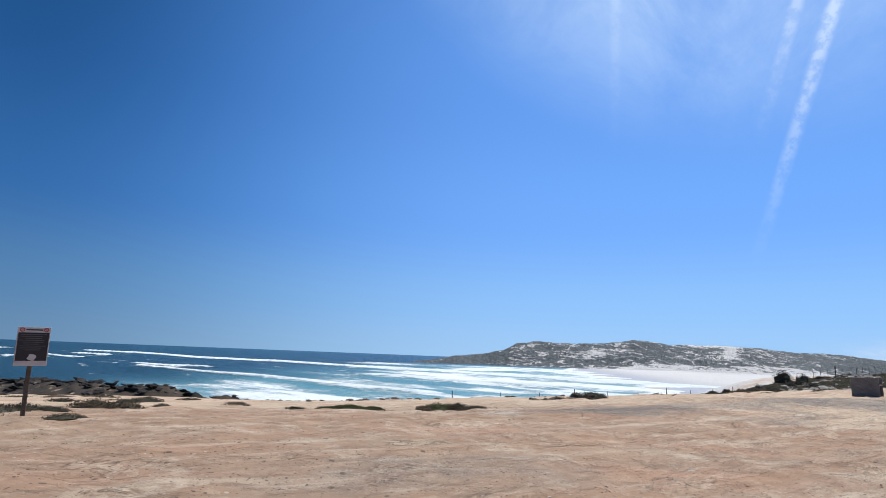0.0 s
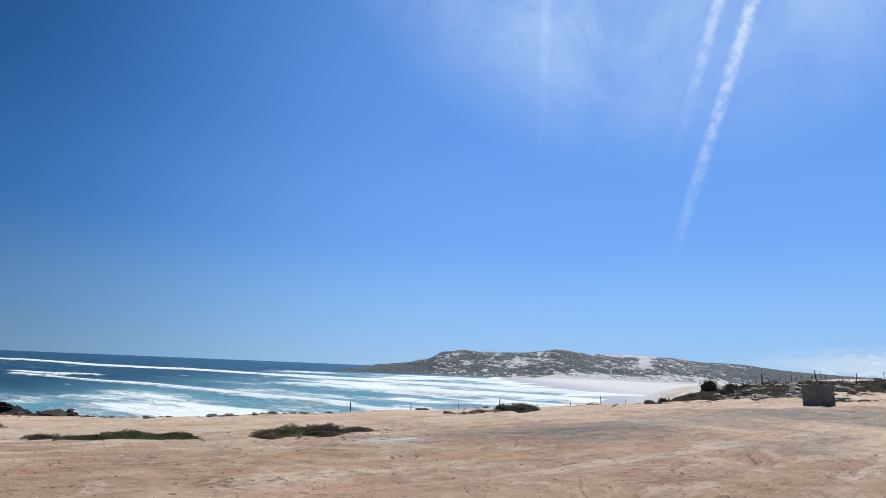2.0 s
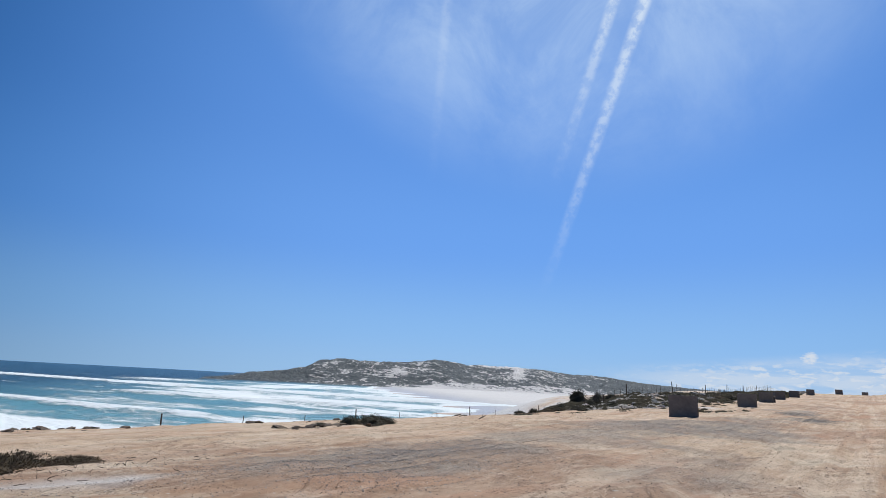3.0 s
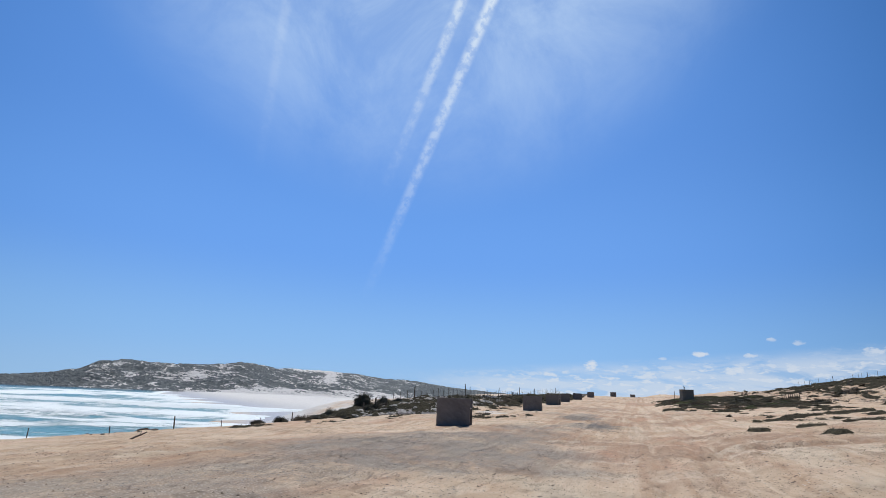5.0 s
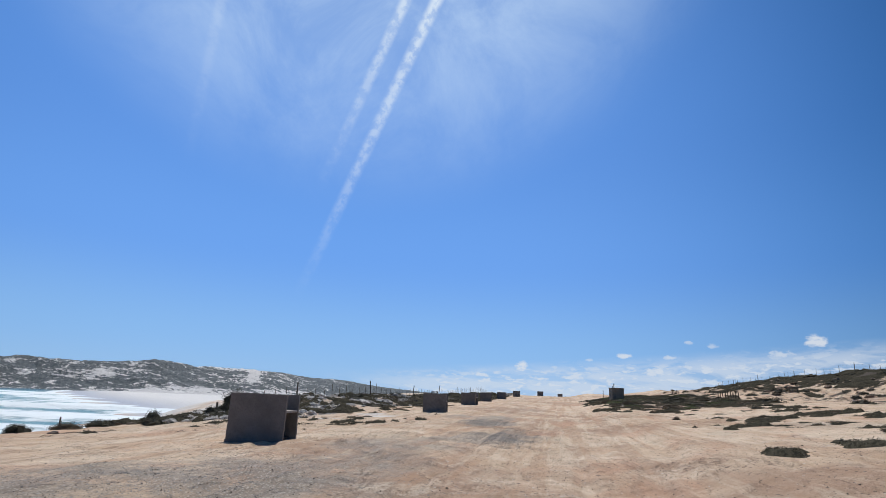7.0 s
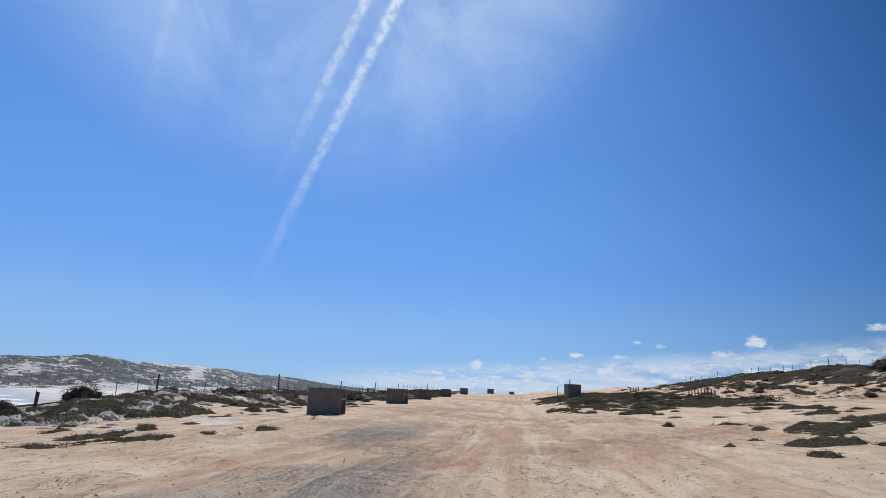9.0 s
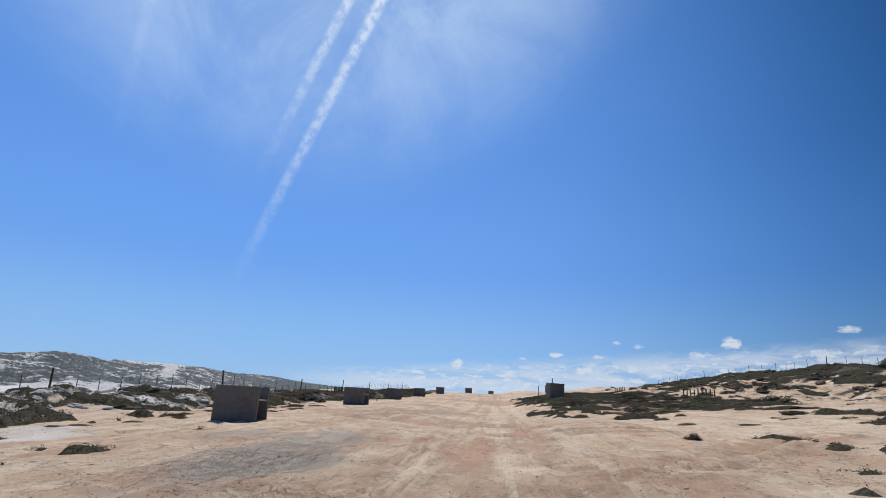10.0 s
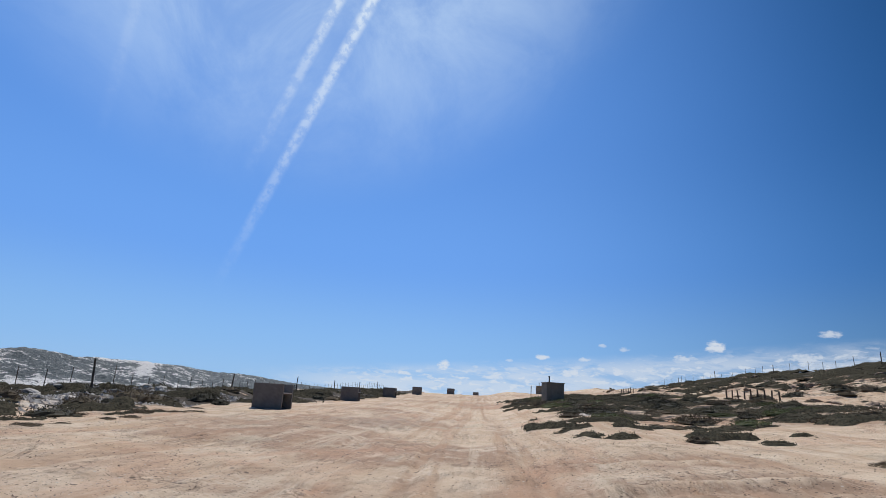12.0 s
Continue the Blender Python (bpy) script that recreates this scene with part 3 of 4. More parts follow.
def build_sea():
    rings = np.geomspace(24, 4600, 520)
    turns = np.radians(np.linspace(-150, 62, 640))
    Rr, A = np.meshgrid(rings, turns, indexing="ij")
    X, Y = 8 + Rr * np.sin(A), 12 + Rr * np.cos(A)
    s, along = 0.62 * X + 0.78 * Y, 0.78 * X - 0.62 * Y
    wob = 14 * fbm(along / 90, s / 240, 3, 81)
    far = smooth(1200, 300, Rr)
    swell = 0.30 * np.sin((s + wob) / 6.2) + 0.16 * np.sin((s * 0.94 + along * 0.2) / 3.1 + 1.0)
    Z = -6.0 + swell * far * 0.7
    foam = np.zeros_like(X)
    for at, reach, height, gain in BREAKERS:
        crest = s - at - wob - 10 * fbm(along / 45, s * 0 + at, 2, 83)
        window = smooth(0.02, 0.16, fbm(along / reach + at, s * 0 + at * 0.37, 2, 85) + 0.03)
        broad = max(1.0, at / 95.0)
        line = np.exp(-(np.where(crest > 0, crest / (1.5 * broad), crest / (4.0 * broad)) ** 2)) * window
        foam = np.maximum(foam, gain * line)
        Z = Z + height * window * np.exp(-((crest / 3.0) ** 2))
    inshore = X - shore_x(Y)
    bay = smooth(-190, -60, inshore) * smooth(620, 420, Y) * smooth(-70, -20, X + 0.15 * Y)
    near = smooth(112, 92, s + wob) * smooth(-62, -34, X)
    surf = np.maximum(bay, near)
    churn = fbm(along / 24, s / 12, 5, 87)
    foam = np.maximum.reduce([foam, bay * (0.70 + 0.95 * churn), near * (0.36 + 1.1 * churn)])
    wash = smooth(-16, -2, inshore) * smooth(30, 80, Y)
    foam = np.maximum(foam, wash * 0.95)
    tip = np.exp(-(((X + 42) / 45) ** 2 + ((Y - 430) / 70) ** 2))
    foam = np.maximum(foam, 0.8 * tip)
    caps = smooth(0.33, 0.46, fbm(along / 16, s / 5, 3, 89)) * smooth(1500, 250, Rr)
    foam = np.maximum(foam, 0.7 * caps)
    ob = tagged(grid_mesh("sea", X, Y, Z, WATER), "blue sea with breaking white surf rolling into the bay", "water", kind="structure")
    colour_layer(ob, "foam", foam, np.clip(bay * 0.9 + 0.30 * near, 0, 1), foam * 0)


# distance of the crest line, length of its pieces, height, whiteness
BREAKERS = [(84, 60, 0.7, 0.95), (104, 70, 0.8, 1.0), (134, 90, 1.2, 1.0), (205, 110, 1.0, 1.0)]
build_sea()


def build_headland():
    """Dune hills round the far side of the bay, as a ridge above its foot."""
    az = np.linspace(-5.2, 60, 900)
    t = np.concatenate([np.linspace(0, 1, 90), np.linspace(1.03, 2, 20)])
    A, S = np.meshgrid(az, t, indexing="ij")
    crest = np.interp(az, (-5.2, 0, 5, 9.5, 14, 18, 22, 27, 32, 37, 42, 60), (505, 580, 640, 690, 720, 740, 800, 900, 950, 1000, 1050, 1200))
    foot = np.interp(az, (-5.2, 0, 6, 12, 16, 20, 28, 34, 40, 60), (497, 525, 560, 580, 545, 505, 470, 600, 700, 800))
    level = np.interp(az, (-5.2, -3.5, -1, 1, 4, 6, 7.2, 9.5, 11, 13, 15, 17, 18.5, 20, 21.5, 24, 26.5, 29, 31, 33.5, 36, 38.5, 42, 47, 60),
                      (-1.0, -0.84, -0.45, -0.02, 0.35, 0.80, 1.42, 1.78, 1.62, 1.66, 1.72, 1.88, 2.08, 2.05, 1.80, 1.82, 1.80, 1.66, 1.40, 1.32, 1.12, 0.84, 0.62, 0.40, 0.25))
    top = 1.5 + crest * np.tan(np.radians(level))
    D = np.where(S <= 1, foot[:, None] + (crest - foot)[:, None] * S, crest[:, None] + 320 * (S - 1))
    X, Y = D * np.sin(np.radians(A)), D * np.cos(np.radians(A))
    rise = np.where(S <= 1, 0.30 * smooth(0, 0.6, S) + 0.70 * smooth(0.42, 1.0, S) ** 0.85, 1 - smooth(1, 2, S))
    Z = -6.6 + (top + 6.6)[:, None] * rise
    lumps = fbm(X / 45, Y / 45, 5, 91)
    Z = Z + np.minimum(top + 7, 12)[:, None] * 0.5 * lumps * smooth(0.02, 0.4, S) * (1 - 0.75 * smooth(0.75, 1.0, S))
    Z = Z + 1.5 * fbm(X / 7, Y / 7, 3, 93) * smooth(0.25, 0.5, S) * smooth(-7, -4, Z)
    Z = Z + 2.6 * np.minimum(0.0, np.abs(fbm(A / 1.6, S * 1.2, 4, 95)) - 0.16) * smooth(0.4, 0.7, S) * smooth(7, 9, A)
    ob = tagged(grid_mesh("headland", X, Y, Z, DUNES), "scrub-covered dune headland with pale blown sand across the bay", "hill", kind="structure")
    low = smooth(0.55, 0.06, S) * smooth(13, 19, A) * smooth(48, 34, A)
    dune = np.exp(-(((A - 26.0) / 1.7) ** 2 + ((S - 0.93) / 0.09) ** 2)) + 0.9 * np.exp(-(((A - 26.6) / 0.5) ** 2 + ((S - 0.72) / 0.16) ** 2))
    dune = dune + 0.7 * np.exp(-(((A - 22.8) / 1.3) ** 2 + ((S - 0.98) / 0.05) ** 2)) + 0.5 * np.exp(-(((A - 14.6) / 1.2) ** 2 + ((S - 0.62) / 0.12) ** 2))
    plain = smooth(9, 3, A) * 0.35 + smooth(33, 37, A) * 0.4 + 0.10 * smooth(0.85, 0.97, S)
    colour_layer(ob, "bare", np.clip(0.68 * low + 0.75 * smooth(0.30, 0.05, S) * low + dune, 0, 1.4) - plain + 0.16 + 0.3 * fbm(X / 60, Y / 60, 3, 97), low * 0, low * 0)


build_headland()


# ---- builders ----
def part(name, bm, mat, parent=None, label=""):
    """Links a bmesh as one mesh object under a thing or a part."""
    me = bpy.data.meshes.new(name)
    bm.to_mesh(me)
    bm.free()
    me.materials.append(mat)
    ob = new(name, me)
    if parent is not None:
        ob.parent = parent
    if label:
        ob["label"] = label
    return ob


def brick_of(bm, size, at=(0, 0, 0), bevel=0.012, cuts=0, wear=0.0, turn=0.0):
    """A block with worn edges."""
    m = Matrix.Translation(at) @ Matrix.Rotation(turn, 4, "Z") @ Matrix.Diagonal((*size, 1))
    old = set(bm.verts)
    made = bmesh.ops.create_cube(bm, size=1.0, matrix=m)["verts"]
    edges = list({e for v in made for e in v.link_edges})
    if cuts:
        bmesh.ops.subdivide_edges(bm, edges=edges, cuts=cuts, use_grid_fill=True)
    elif bevel:
        bmesh.ops.bevel(bm, geom=edges, offset=bevel, segments=2, affect="EDGES", profile=0.6)
    made = [v for v in bm.verts if v not in old]
    if wear:
        for v in made:
            v.co += noise.noise_vector(v.co * 5.0) * wear
    return made


def stick(bm, a, b, r0, r1, sides=7, rings=3, bend=0.0):
    """A tapered, slightly crooked round rod from a to b."""
    a, b = Vector(a), Vector(b)
    turn = (b - a).to_track_quat("Z", "Y").to_matrix()
    loops = []
    for k in range(rings + 1):
        s = k / rings
        mid = a.lerp(b, s) + noise.noise_vector(a * 3.1 + Vector((s * 2.0, 0, 0))) * bend * math.sin(math.pi * s)
        r = r0 + (r1 - r0) * s
        loops.append([bm.verts.new(mid + turn @ Vector((r * math.cos(q), r * math.sin(q), 0))) for q in (2 * math.pi * i / sides for i in range(sides))])
    for low, high in zip(loops, loops[1:]):
        for i in range(sides):
            bm.faces.new((low[i], low[(i + 1) % sides], high[(i + 1) % sides], high[i]))
    bm.faces.new(loops[0][::-1])
    bm.faces.new(loops[-1])


def anchor(name, label, category, group=""):
    return tagged(new(name), label, category, group)


ALONG = math.atan2(0.559, 0.829)


# ---- braai shelters along the strip ----
def braai_shelter():
    """Three block walls open towards the lane, with a shelf inside."""
    ob = anchor("braai_shelter", "dark weathered concrete barbecue windbreak with open side on sand", "barbecue", "barbecue shelters along the strip")
    w, d, h, t = 1.68, 1.42, 1.36, 0.12
    for name, size, at in (("front_wall", (t, w, h), (-d / 2 + t / 2, 0, h / 2 - 0.03)), ("end_wall", (t, w, h), (d / 2 - t / 2, 0, h / 2 - 0.03)),
                           ("rear_wall", (d - 2 * t - 0.004, t, h), (0, w / 2 - t / 2, h / 2 - 0.03))):
        bm = bmesh.new()
        brick_of(bm, size, at, cuts=9, wear=0.014)
        part(name, bm, CONCRETE, ob)
    bm = bmesh.new()
    brick_of(bm, (d - 2 * t - 0.004, w - t - 0.06, 0.07), (0, -t / 2 - 0.01, 0.84), 0.012, wear=0.004)
    part("shelf", bm, CEMENT, ob, "pale cement shelf")
    bm = bmesh.new()
    brick_of(bm, (d - 2 * t - 0.004, w - t - 0.3, 0.10), (0, -0.02, 0.03), 0.015, wear=0.008)
    part("hearth", bm, SOOT, ob, "soot-blackened hearth")
    bm = bmesh.new()
    brick_of(bm, (d + 0.05, w + 0.05, 0.12), (0, 0, -0.045), cuts=6, wear=0.02)
    part("footing", bm, CONCRETE, ob)
    bm = bmesh.new()
    for k in range(9):
        stick(bm, (-0.5 + k * 0.125, -0.52, 0.60), (-0.5 + k * 0.125, 0.45, 0.60), 0.008, 0.008, 5, 1)
    part("grill", bm, WIRE, ob, "rusty steel grill bars")
    return ob


# front wall's middle in plan, turn from the strip's line
SHELTERS = [(30.80, 42.18, 10), (51.56, 56.46, 6), (70.70, 70.95, -4), (90.20, 85.68, 3), (109.85, 98.95, -2), (131.05, 112.10, 4), (159.80, 126.20, 0), (194.00, 142.70, 2), (229.0, 163.0, 3)]
first = braai_shelter()
for k, (x, y, turn) in enumerate(SHELTERS):
    x, y = x + 0.59, y + 0.40
    m = Matrix.Translation((x, y, up(x, y))) @ Matrix.Rotation(ALONG + radians(turn), 4, "Z") @ Matrix.Rotation(radians((0.0, 0.8, -0.6)[k % 3]), 4, "Y")
    if k == 0:
        first.matrix_basis = m
    else:
        copy_thing(first, m)


# ---- latrine huts ----
def latrine_hut(w, d, h, pipe):
    ob = anchor("latrine_hut", "small grey concrete latrine hut with black vent pipe", "hut", "latrine huts beside the lane")
    bm = bmesh.new()
    brick_of(bm, (d, w, h), (0, 0, h / 2 - 0.05), cuts=8, wear=0.012)
    part("wall", bm, HUT_GREY, ob)
    bm = bmesh.new()
    brick_of(bm, (d + 0.12, w + 0.12, 0.09), (0, 0, h - 0.004), 0.02, wear=0.006)
    part("roof", bm, HUT_GREY, ob)
    bm = bmesh.new()
    brick_of(bm, (0.05, 0.72, h - 0.35), (-d / 2 - 0.026, 0.12, h / 2 - 0.15), 0.01)
    door = part("door", bm, HUT_GREY, ob, "grey painted plank door")
    bm = bmesh.new()
    brick_of(bm, (0.04, 0.03, 0.14), (-d / 2 - 0.075, -0.15, h / 2 - 0.1), 0.006)
    part("door_handle", bm, WIRE, door)
    bm = bmesh.new()
    stick(bm, (0.1, pipe, h), (0.1, pipe, h + 0.62), 0.06, 0.06, 10, 2)
    vent = part("vent_pipe", bm, SOOT, ob, "black vent pipe")
    bm = bmesh.new()
    stick(bm, (0.1, pipe, h + 0.60), (0.1, pipe, h + 0.68), 0.10, 0.08, 10, 1)
    part("cowl", bm, SOOT, vent)
    return ob


for u, v, turn, size in ((128.0, 0.6, 14, (1.85, 1.6, 1.84, 0.35)), (183.0, -3.5, -10, (1.5, 1.3, 1.55, 0.2))):
    x, y = to_xy(u, v)
    hut = latrine_hut(*size)
    hut.matrix_basis = Matrix.Translation((x, y, up(x, y) - 0.04)) @ Matrix.Rotation(ALONG + radians(turn), 4, "Z")


# ---- posts, fences and barriers ----
def post_mesh(r, h, name="post"):
    bm = bmesh.new()
    stick(bm, (0, 0, -0.25), (0, 0, h), r * 1.1, r * 0.92, 8, 4, 0.02)
    me = bpy.data.meshes.new(name)
    bm.to_mesh(me)
    bm.free()
    me.materials.append(WOOD)
    return me


def fence(name, label, spots, heights, thin, thick, every, levels, shift=0, category="fence"):
    """Posts in a row with strands of wire; spots in plan."""
    ob = anchor(name, label, category)
    rng = random.Random(len(spots))
    slim, stout = post_mesh(thin, 1.0), post_mesh(thick, 1.0)
    tops = []
    for k, (x, y) in enumerate(spots):
        big = every and (k + shift) % every == 0
        h = heights[1] if big else heights[0] * rng.uniform(0.92, 1.08)
        p = new("post", stout if big else slim)
        p.parent = ob
        z = up(x, y)
        p.matrix_basis = Matrix.Translation((x, y, z)) @ Euler((rng.gauss(0, 0.035), rng.gauss(0, 0.035), rng.uniform(0, 6))).to_matrix().to_4x4() @ Matrix.Diagonal((1, 1, h, 1))
        tops.append(Vector((x, y, z)))
    for level in levels:
        bm = bmesh.new()
        for a, b in zip(tops, tops[1:]):
            lift = Vector((0, 0, level * heights[0]))
            mid = (a + b) / 2 + lift - Vector((0, 0, 0.03))
            stick(bm, a + lift, mid, 0.0025, 0.0025, 3, 1)
            stick(bm, mid, b + lift, 0.0025, 0.0025, 3, 1)
        part("wire", bm, WIRE, ob)
    return ob


fence("seaward_fence", "long wire fence with thin dark wooden posts among scrub", [to_xy(73.6 + 1.94 * k, 33.3 - 0.055 * min(k, 22)) for k in range(72)], (1.42, 1.95), 0.024, 0.065, 10, (0.3, 0.55, 0.8, 0.97), 5)
fence("hill_fence", "old wire fence with leaning posts along the hill crest", [to_xy(44 + 3.7 * k, -35.2 + 0.5 * math.sin(k * 1.3)) for k in range(46)], (1.25, 1.5), 0.028, 0.05, 6, (0.45, 0.75, 0.95))
fence("beach_fence", "low broken wire fence on the edge above the beach", [to_xy(24 + 3.6 * k, float(lot_edge(24 + 3.6 * k)) + 1.6) for k in range(13)], (0.5, 0.75), 0.02, 0.035, 3, (0.7,))


def bollard_row(start, count, gap, az, height):
    slim = post_mesh(0.055, 1.0, "timber_bollard")
    rng = random.Random(count)
    for k in range(count):
        x, y = start[0] + gap * k * math.sin(radians(az)), start[1] + gap * k * math.cos(radians(az))
        ob = tagged(new("timber_bollard", slim), "short dark round timber bollard standing in sand", "bollard", "bollards beside the upper track")
        ob.matrix_basis = Matrix.Translation((x, y, up(x, y))) @ Euler((rng.gauss(0, 0.04), rng.gauss(0, 0.04), k)).to_matrix().to_4x4() @ Matrix.Diagonal((1, 1, height * rng.uniform(0.88, 1.12), 1))


bollard_row((94.1, 50.1), 9, 0.83, 51, 0.62)
bollard_row((124.0, 70.2), 6, 0.9, 51, 0.62)


def lone_post(u, v, r, h):
    x, y = to_xy(u, v)
    ob = tagged(new("marker_post", post_mesh(r, 1.0, "marker_post")), "single dark wooden post beside the latrine huts", "post")
    ob.matrix_basis = Matrix.Translation((x, y, up(x, y))) @ Matrix.Diagonal((1, 1, h, 1))


lone_post(139.0, 1.9, 0.05, 1.7)


def rail_barrier():
    ob = anchor("timber_barrier", "weathered timber post and rail barrier by rocks", "barrier")
    spots = [to_xy(72.5, 34.1), to_xy(73.9, 33.5), to_xy(75.2, 32.9)]
    me = post_mesh(0.085, 1.0)
    for (x, y), h in zip(spots, (0.95, 1.25, 1.1)):
        p = new("post", me)
        p.parent = ob
        p.matrix_basis = Matrix.Translation((x, y, up(x, y))) @ Matrix.Diagonal((1, 1, h, 1))
    for a, b in zip(spots, spots[1:]):
        bm = bmesh.new()
        stick(bm, (*a, up(*a) + 0.55), (*b, up(*b) + 0.6), 0.05, 0.045, 8, 3, 0.04)
        part("rail", bm, WOOD, ob)


rail_barrier()


def gate_frame():
    """A pair of posts with slatted boards between them."""
    ob = anchor("fence_gate", "dark slatted timber gate between two stout posts", "gate")
    x, y = to_xy(144.6, 33.6)
    for k in (-1, 1):
        p = new("post", post_mesh(0.10, 1.15))
        p.parent = ob
        p.location = (0, k * 0.55, 0)
    for z in (0.42, 0.63, 0.84, 1.05):
        bm = bmesh.new()
        brick_of(bm, (0.05, 1.25, 0.08), (-0.11, 0, z), 0.008, wear=0.004)
        part("slat", bm, WOOD, ob)
    for k in (-0.25, 0.25):
        bm = bmesh.new()
        brick_of(bm, (0.04, 0.08, 0.8), (-0.16, k, 0.74), 0.008, wear=0.004)
        part("batten", bm, WOOD, ob)
    ob.matrix_basis = Matrix.Translation((x, y, up(x, y))) @ Matrix.Rotation(ALONG + radians(12), 4, "Z")


gate_frame()


def plain(name, colour, rough=0.5):
    return material(name, [colour, tuple(c * 0.86 for c in colour)], 9, rough, 0.05, 90)


SIGN_WHITE, SIGN_DARK = plain("sign_white", (0.62, 0.58, 0.56)), plain("sign_dark", (0.035, 0.033, 0.038))
SIGN_RED, SIGN_GREY = plain("sign_red", (0.45, 0.05, 0.05)), plain("sign_grey", (0.13, 0.125, 0.13))


def warning_sign():
    ob = anchor("warning_sign", "notice board with white header on a dark post", "sign")
    bm = bmesh.new()
    brick_of(bm, (0.085, 0.085, 1.95), (0, 0.07, 0.75), 0.01, cuts=0, wear=0.006)
    part("post", bm, WOOD, ob)
    bm = bmesh.new()
    brick_of(bm, (0.60, 0.025, 0.84), (0, 0, 1.48), 0.008)
    board = part("board", bm, SIGN_WHITE, ob)
    bm = bmesh.new()
    brick_of(bm, (0.555, 0.006, 0.61), (0, -0.018, 1.475), 0.0)
    part("dark_panel", bm, SIGN_DARK, board)
    bm = bmesh.new()
    for k in range(9):
        z = 1.74 - k * 0.042
        brick_of(bm, (0.46 - 0.08 * (k % 3), 0.004, 0.013), (-0.03 * (k % 2), -0.024, z), 0.0)
    part("text_bars", bm, SIGN_GREY, board)
    bm = bmesh.new()
    brick_of(bm, (0.30, 0.004, 0.025), (0, -0.016, 1.84), 0.0)
    part("header_bar", bm, SIGN_DARK, board)
    for k in (-1, 1):
        bm = bmesh.new()
        c = Vector((k * 0.215, -0.019, 1.84))
        rings = [[bm.verts.new(c + Vector((r * math.cos(q), d, r * math.sin(q)))) for q in (math.pi * i / 12 for i in range(24))] for r, d in ((0.030, 0), (0.030, -0.005), (0.046, -0.005), (0.046, 0))]
        for a, b in zip(rings, rings[1:]):
            for i in range(24):
                bm.faces.new((a[i], a[(i + 1) % 24], b[(i + 1) % 24], b[i]))
        brick_of(bm, (0.064, 0.005, 0.012), (0, 0, 0), 0.0)
        bm.verts.ensure_lookup_table()
        for v in bm.verts[-8:]:
            v.co = c + Matrix.Rotation(radians(45 * k), 3, "Y") @ v.co + Vector((0, -0.004, 0))
        part("prohibition_ring", bm, SIGN_RED, board)
    bm = bmesh.new()
    made = bmesh.ops.create_circle(bm, cap_ends=True, segments=14, radius=0.075, matrix=Matrix.Translation((0.02, -0.024, 1.24)) @ Matrix.Rotation(radians(90), 4, "X"))["verts"]
    for v in made:
        v.co += Vector((noise.noise(v.co * 11) * 0.06, 0, noise.noise(v.co * 13 + Vector((4, 0, 0))) * 0.04))
    part("pale_picture", bm, SIGN_WHITE, board)
    x, y = -9.0, 12.43
    ob.matrix_basis = Matrix.Translation((x, y, up(x, y))) @ Matrix.Rotation(math.atan2(9.7, 13.75) + radians(4), 4, "Z") @ Matrix.Rotation(radians(-1.5), 4, "Y")


warning_sign()


def driftwood(x, y, length, turn, lift):
    bm = bmesh.new()
    stick(bm, (0, 0, 0.02), (length * math.cos(lift), 0, length * math.sin(lift)), 0.035, 0.018, 9, 6, 0.05)
    stick(bm, (length * 0.55, 0, length * 0.55 * math.tan(lift)), (length * 0.7, 0.12, length * 0.7 * math.tan(lift) + 0.1), 0.018, 0.008, 6, 2, 0.05)
    ob = tagged(part("driftwood_log", bm, WOOD), "dark leaning driftwood log on the bank edge", "log")
    ob.matrix_basis = Matrix.Translation((x, y, up(x, y))) @ Matrix.Rotation(turn, 4, "Z")


driftwood(16.4, 41.4, 0.6, radians(20), radians(24))


# ---- rocks ----
ROCK_BROWN = material("dark_brown_stone", [(0.135, 0.102, 0.074), (0.080, 0.062, 0.048), (0.19, 0.15, 0.112)], 3.0, 0.9, 0.5, 30, vary=0.3)

def rock_mesh(seed, name, mat, jag=0.35):
    bm = bmesh.new()
    bmesh.ops.create_icosphere(bm, subdivisions=3, radius=0.5)
    move = Vector((seed * 7.3, seed * 3.1, seed * 1.7))
    for v in bm.verts:
        p = v.co.normalized()
        cell = noise.cell_vector(p * 2.2 + move)
        r = 1 + jag * noise.noise(p * 1.7 + move) + 0.5 * jag * noise.noise(p * 4.1 + move) + 0.10 * (cell.x - 0.5)
        v.co = p * 0.5 * r
        v.co.z *= 0.72
    me = bpy.data.meshes.new(name)
    bm.to_mesh(me)
    bm.free()
    me.materials.append(mat)
    return me


def scatter(count, seed, spot, spacing):
    """Places by chance, no nearer than their spacing."""
    rng = random.Random(seed)
    out, tries = [], 0
    while len(out) < count and tries < count * 60:
        tries += 1
        u, v, size = spot(rng)
        if all((u - a) ** 2 + (v - b) ** 2 > (spacing * (size + c)) ** 2 for a, b, c in out):
            out.append((u, v, size))
    return out


def rocks(spots, name, label, group, mat, seed, flat=0.7, sink=0.18, jag=0.35):
    meshes = [rock_mesh(seed + k, name, mat, jag) for k in range(5)]
    rng = random.Random(seed)
    for k, (u, v, size) in enumerate(spots):
        x, y = to_xy(u, v)
        ob = tagged(new(name, meshes[k % 5]), label, "rock", group)
        ob.matrix_basis = (Matrix.Translation((x, y, up(x, y) + size * (0.36 * flat - sink))) @ Euler((rng.gauss(0, 0.2), rng.gauss(0, 0.2), rng.uniform(0, 6.28))).to_matrix().to_4x4()
                           @ Matrix.Diagonal((size * rng.uniform(0.8, 1.4), size * rng.uniform(0.7, 1.1), size * flat * rng.uniform(0.7, 1.2), 1)))


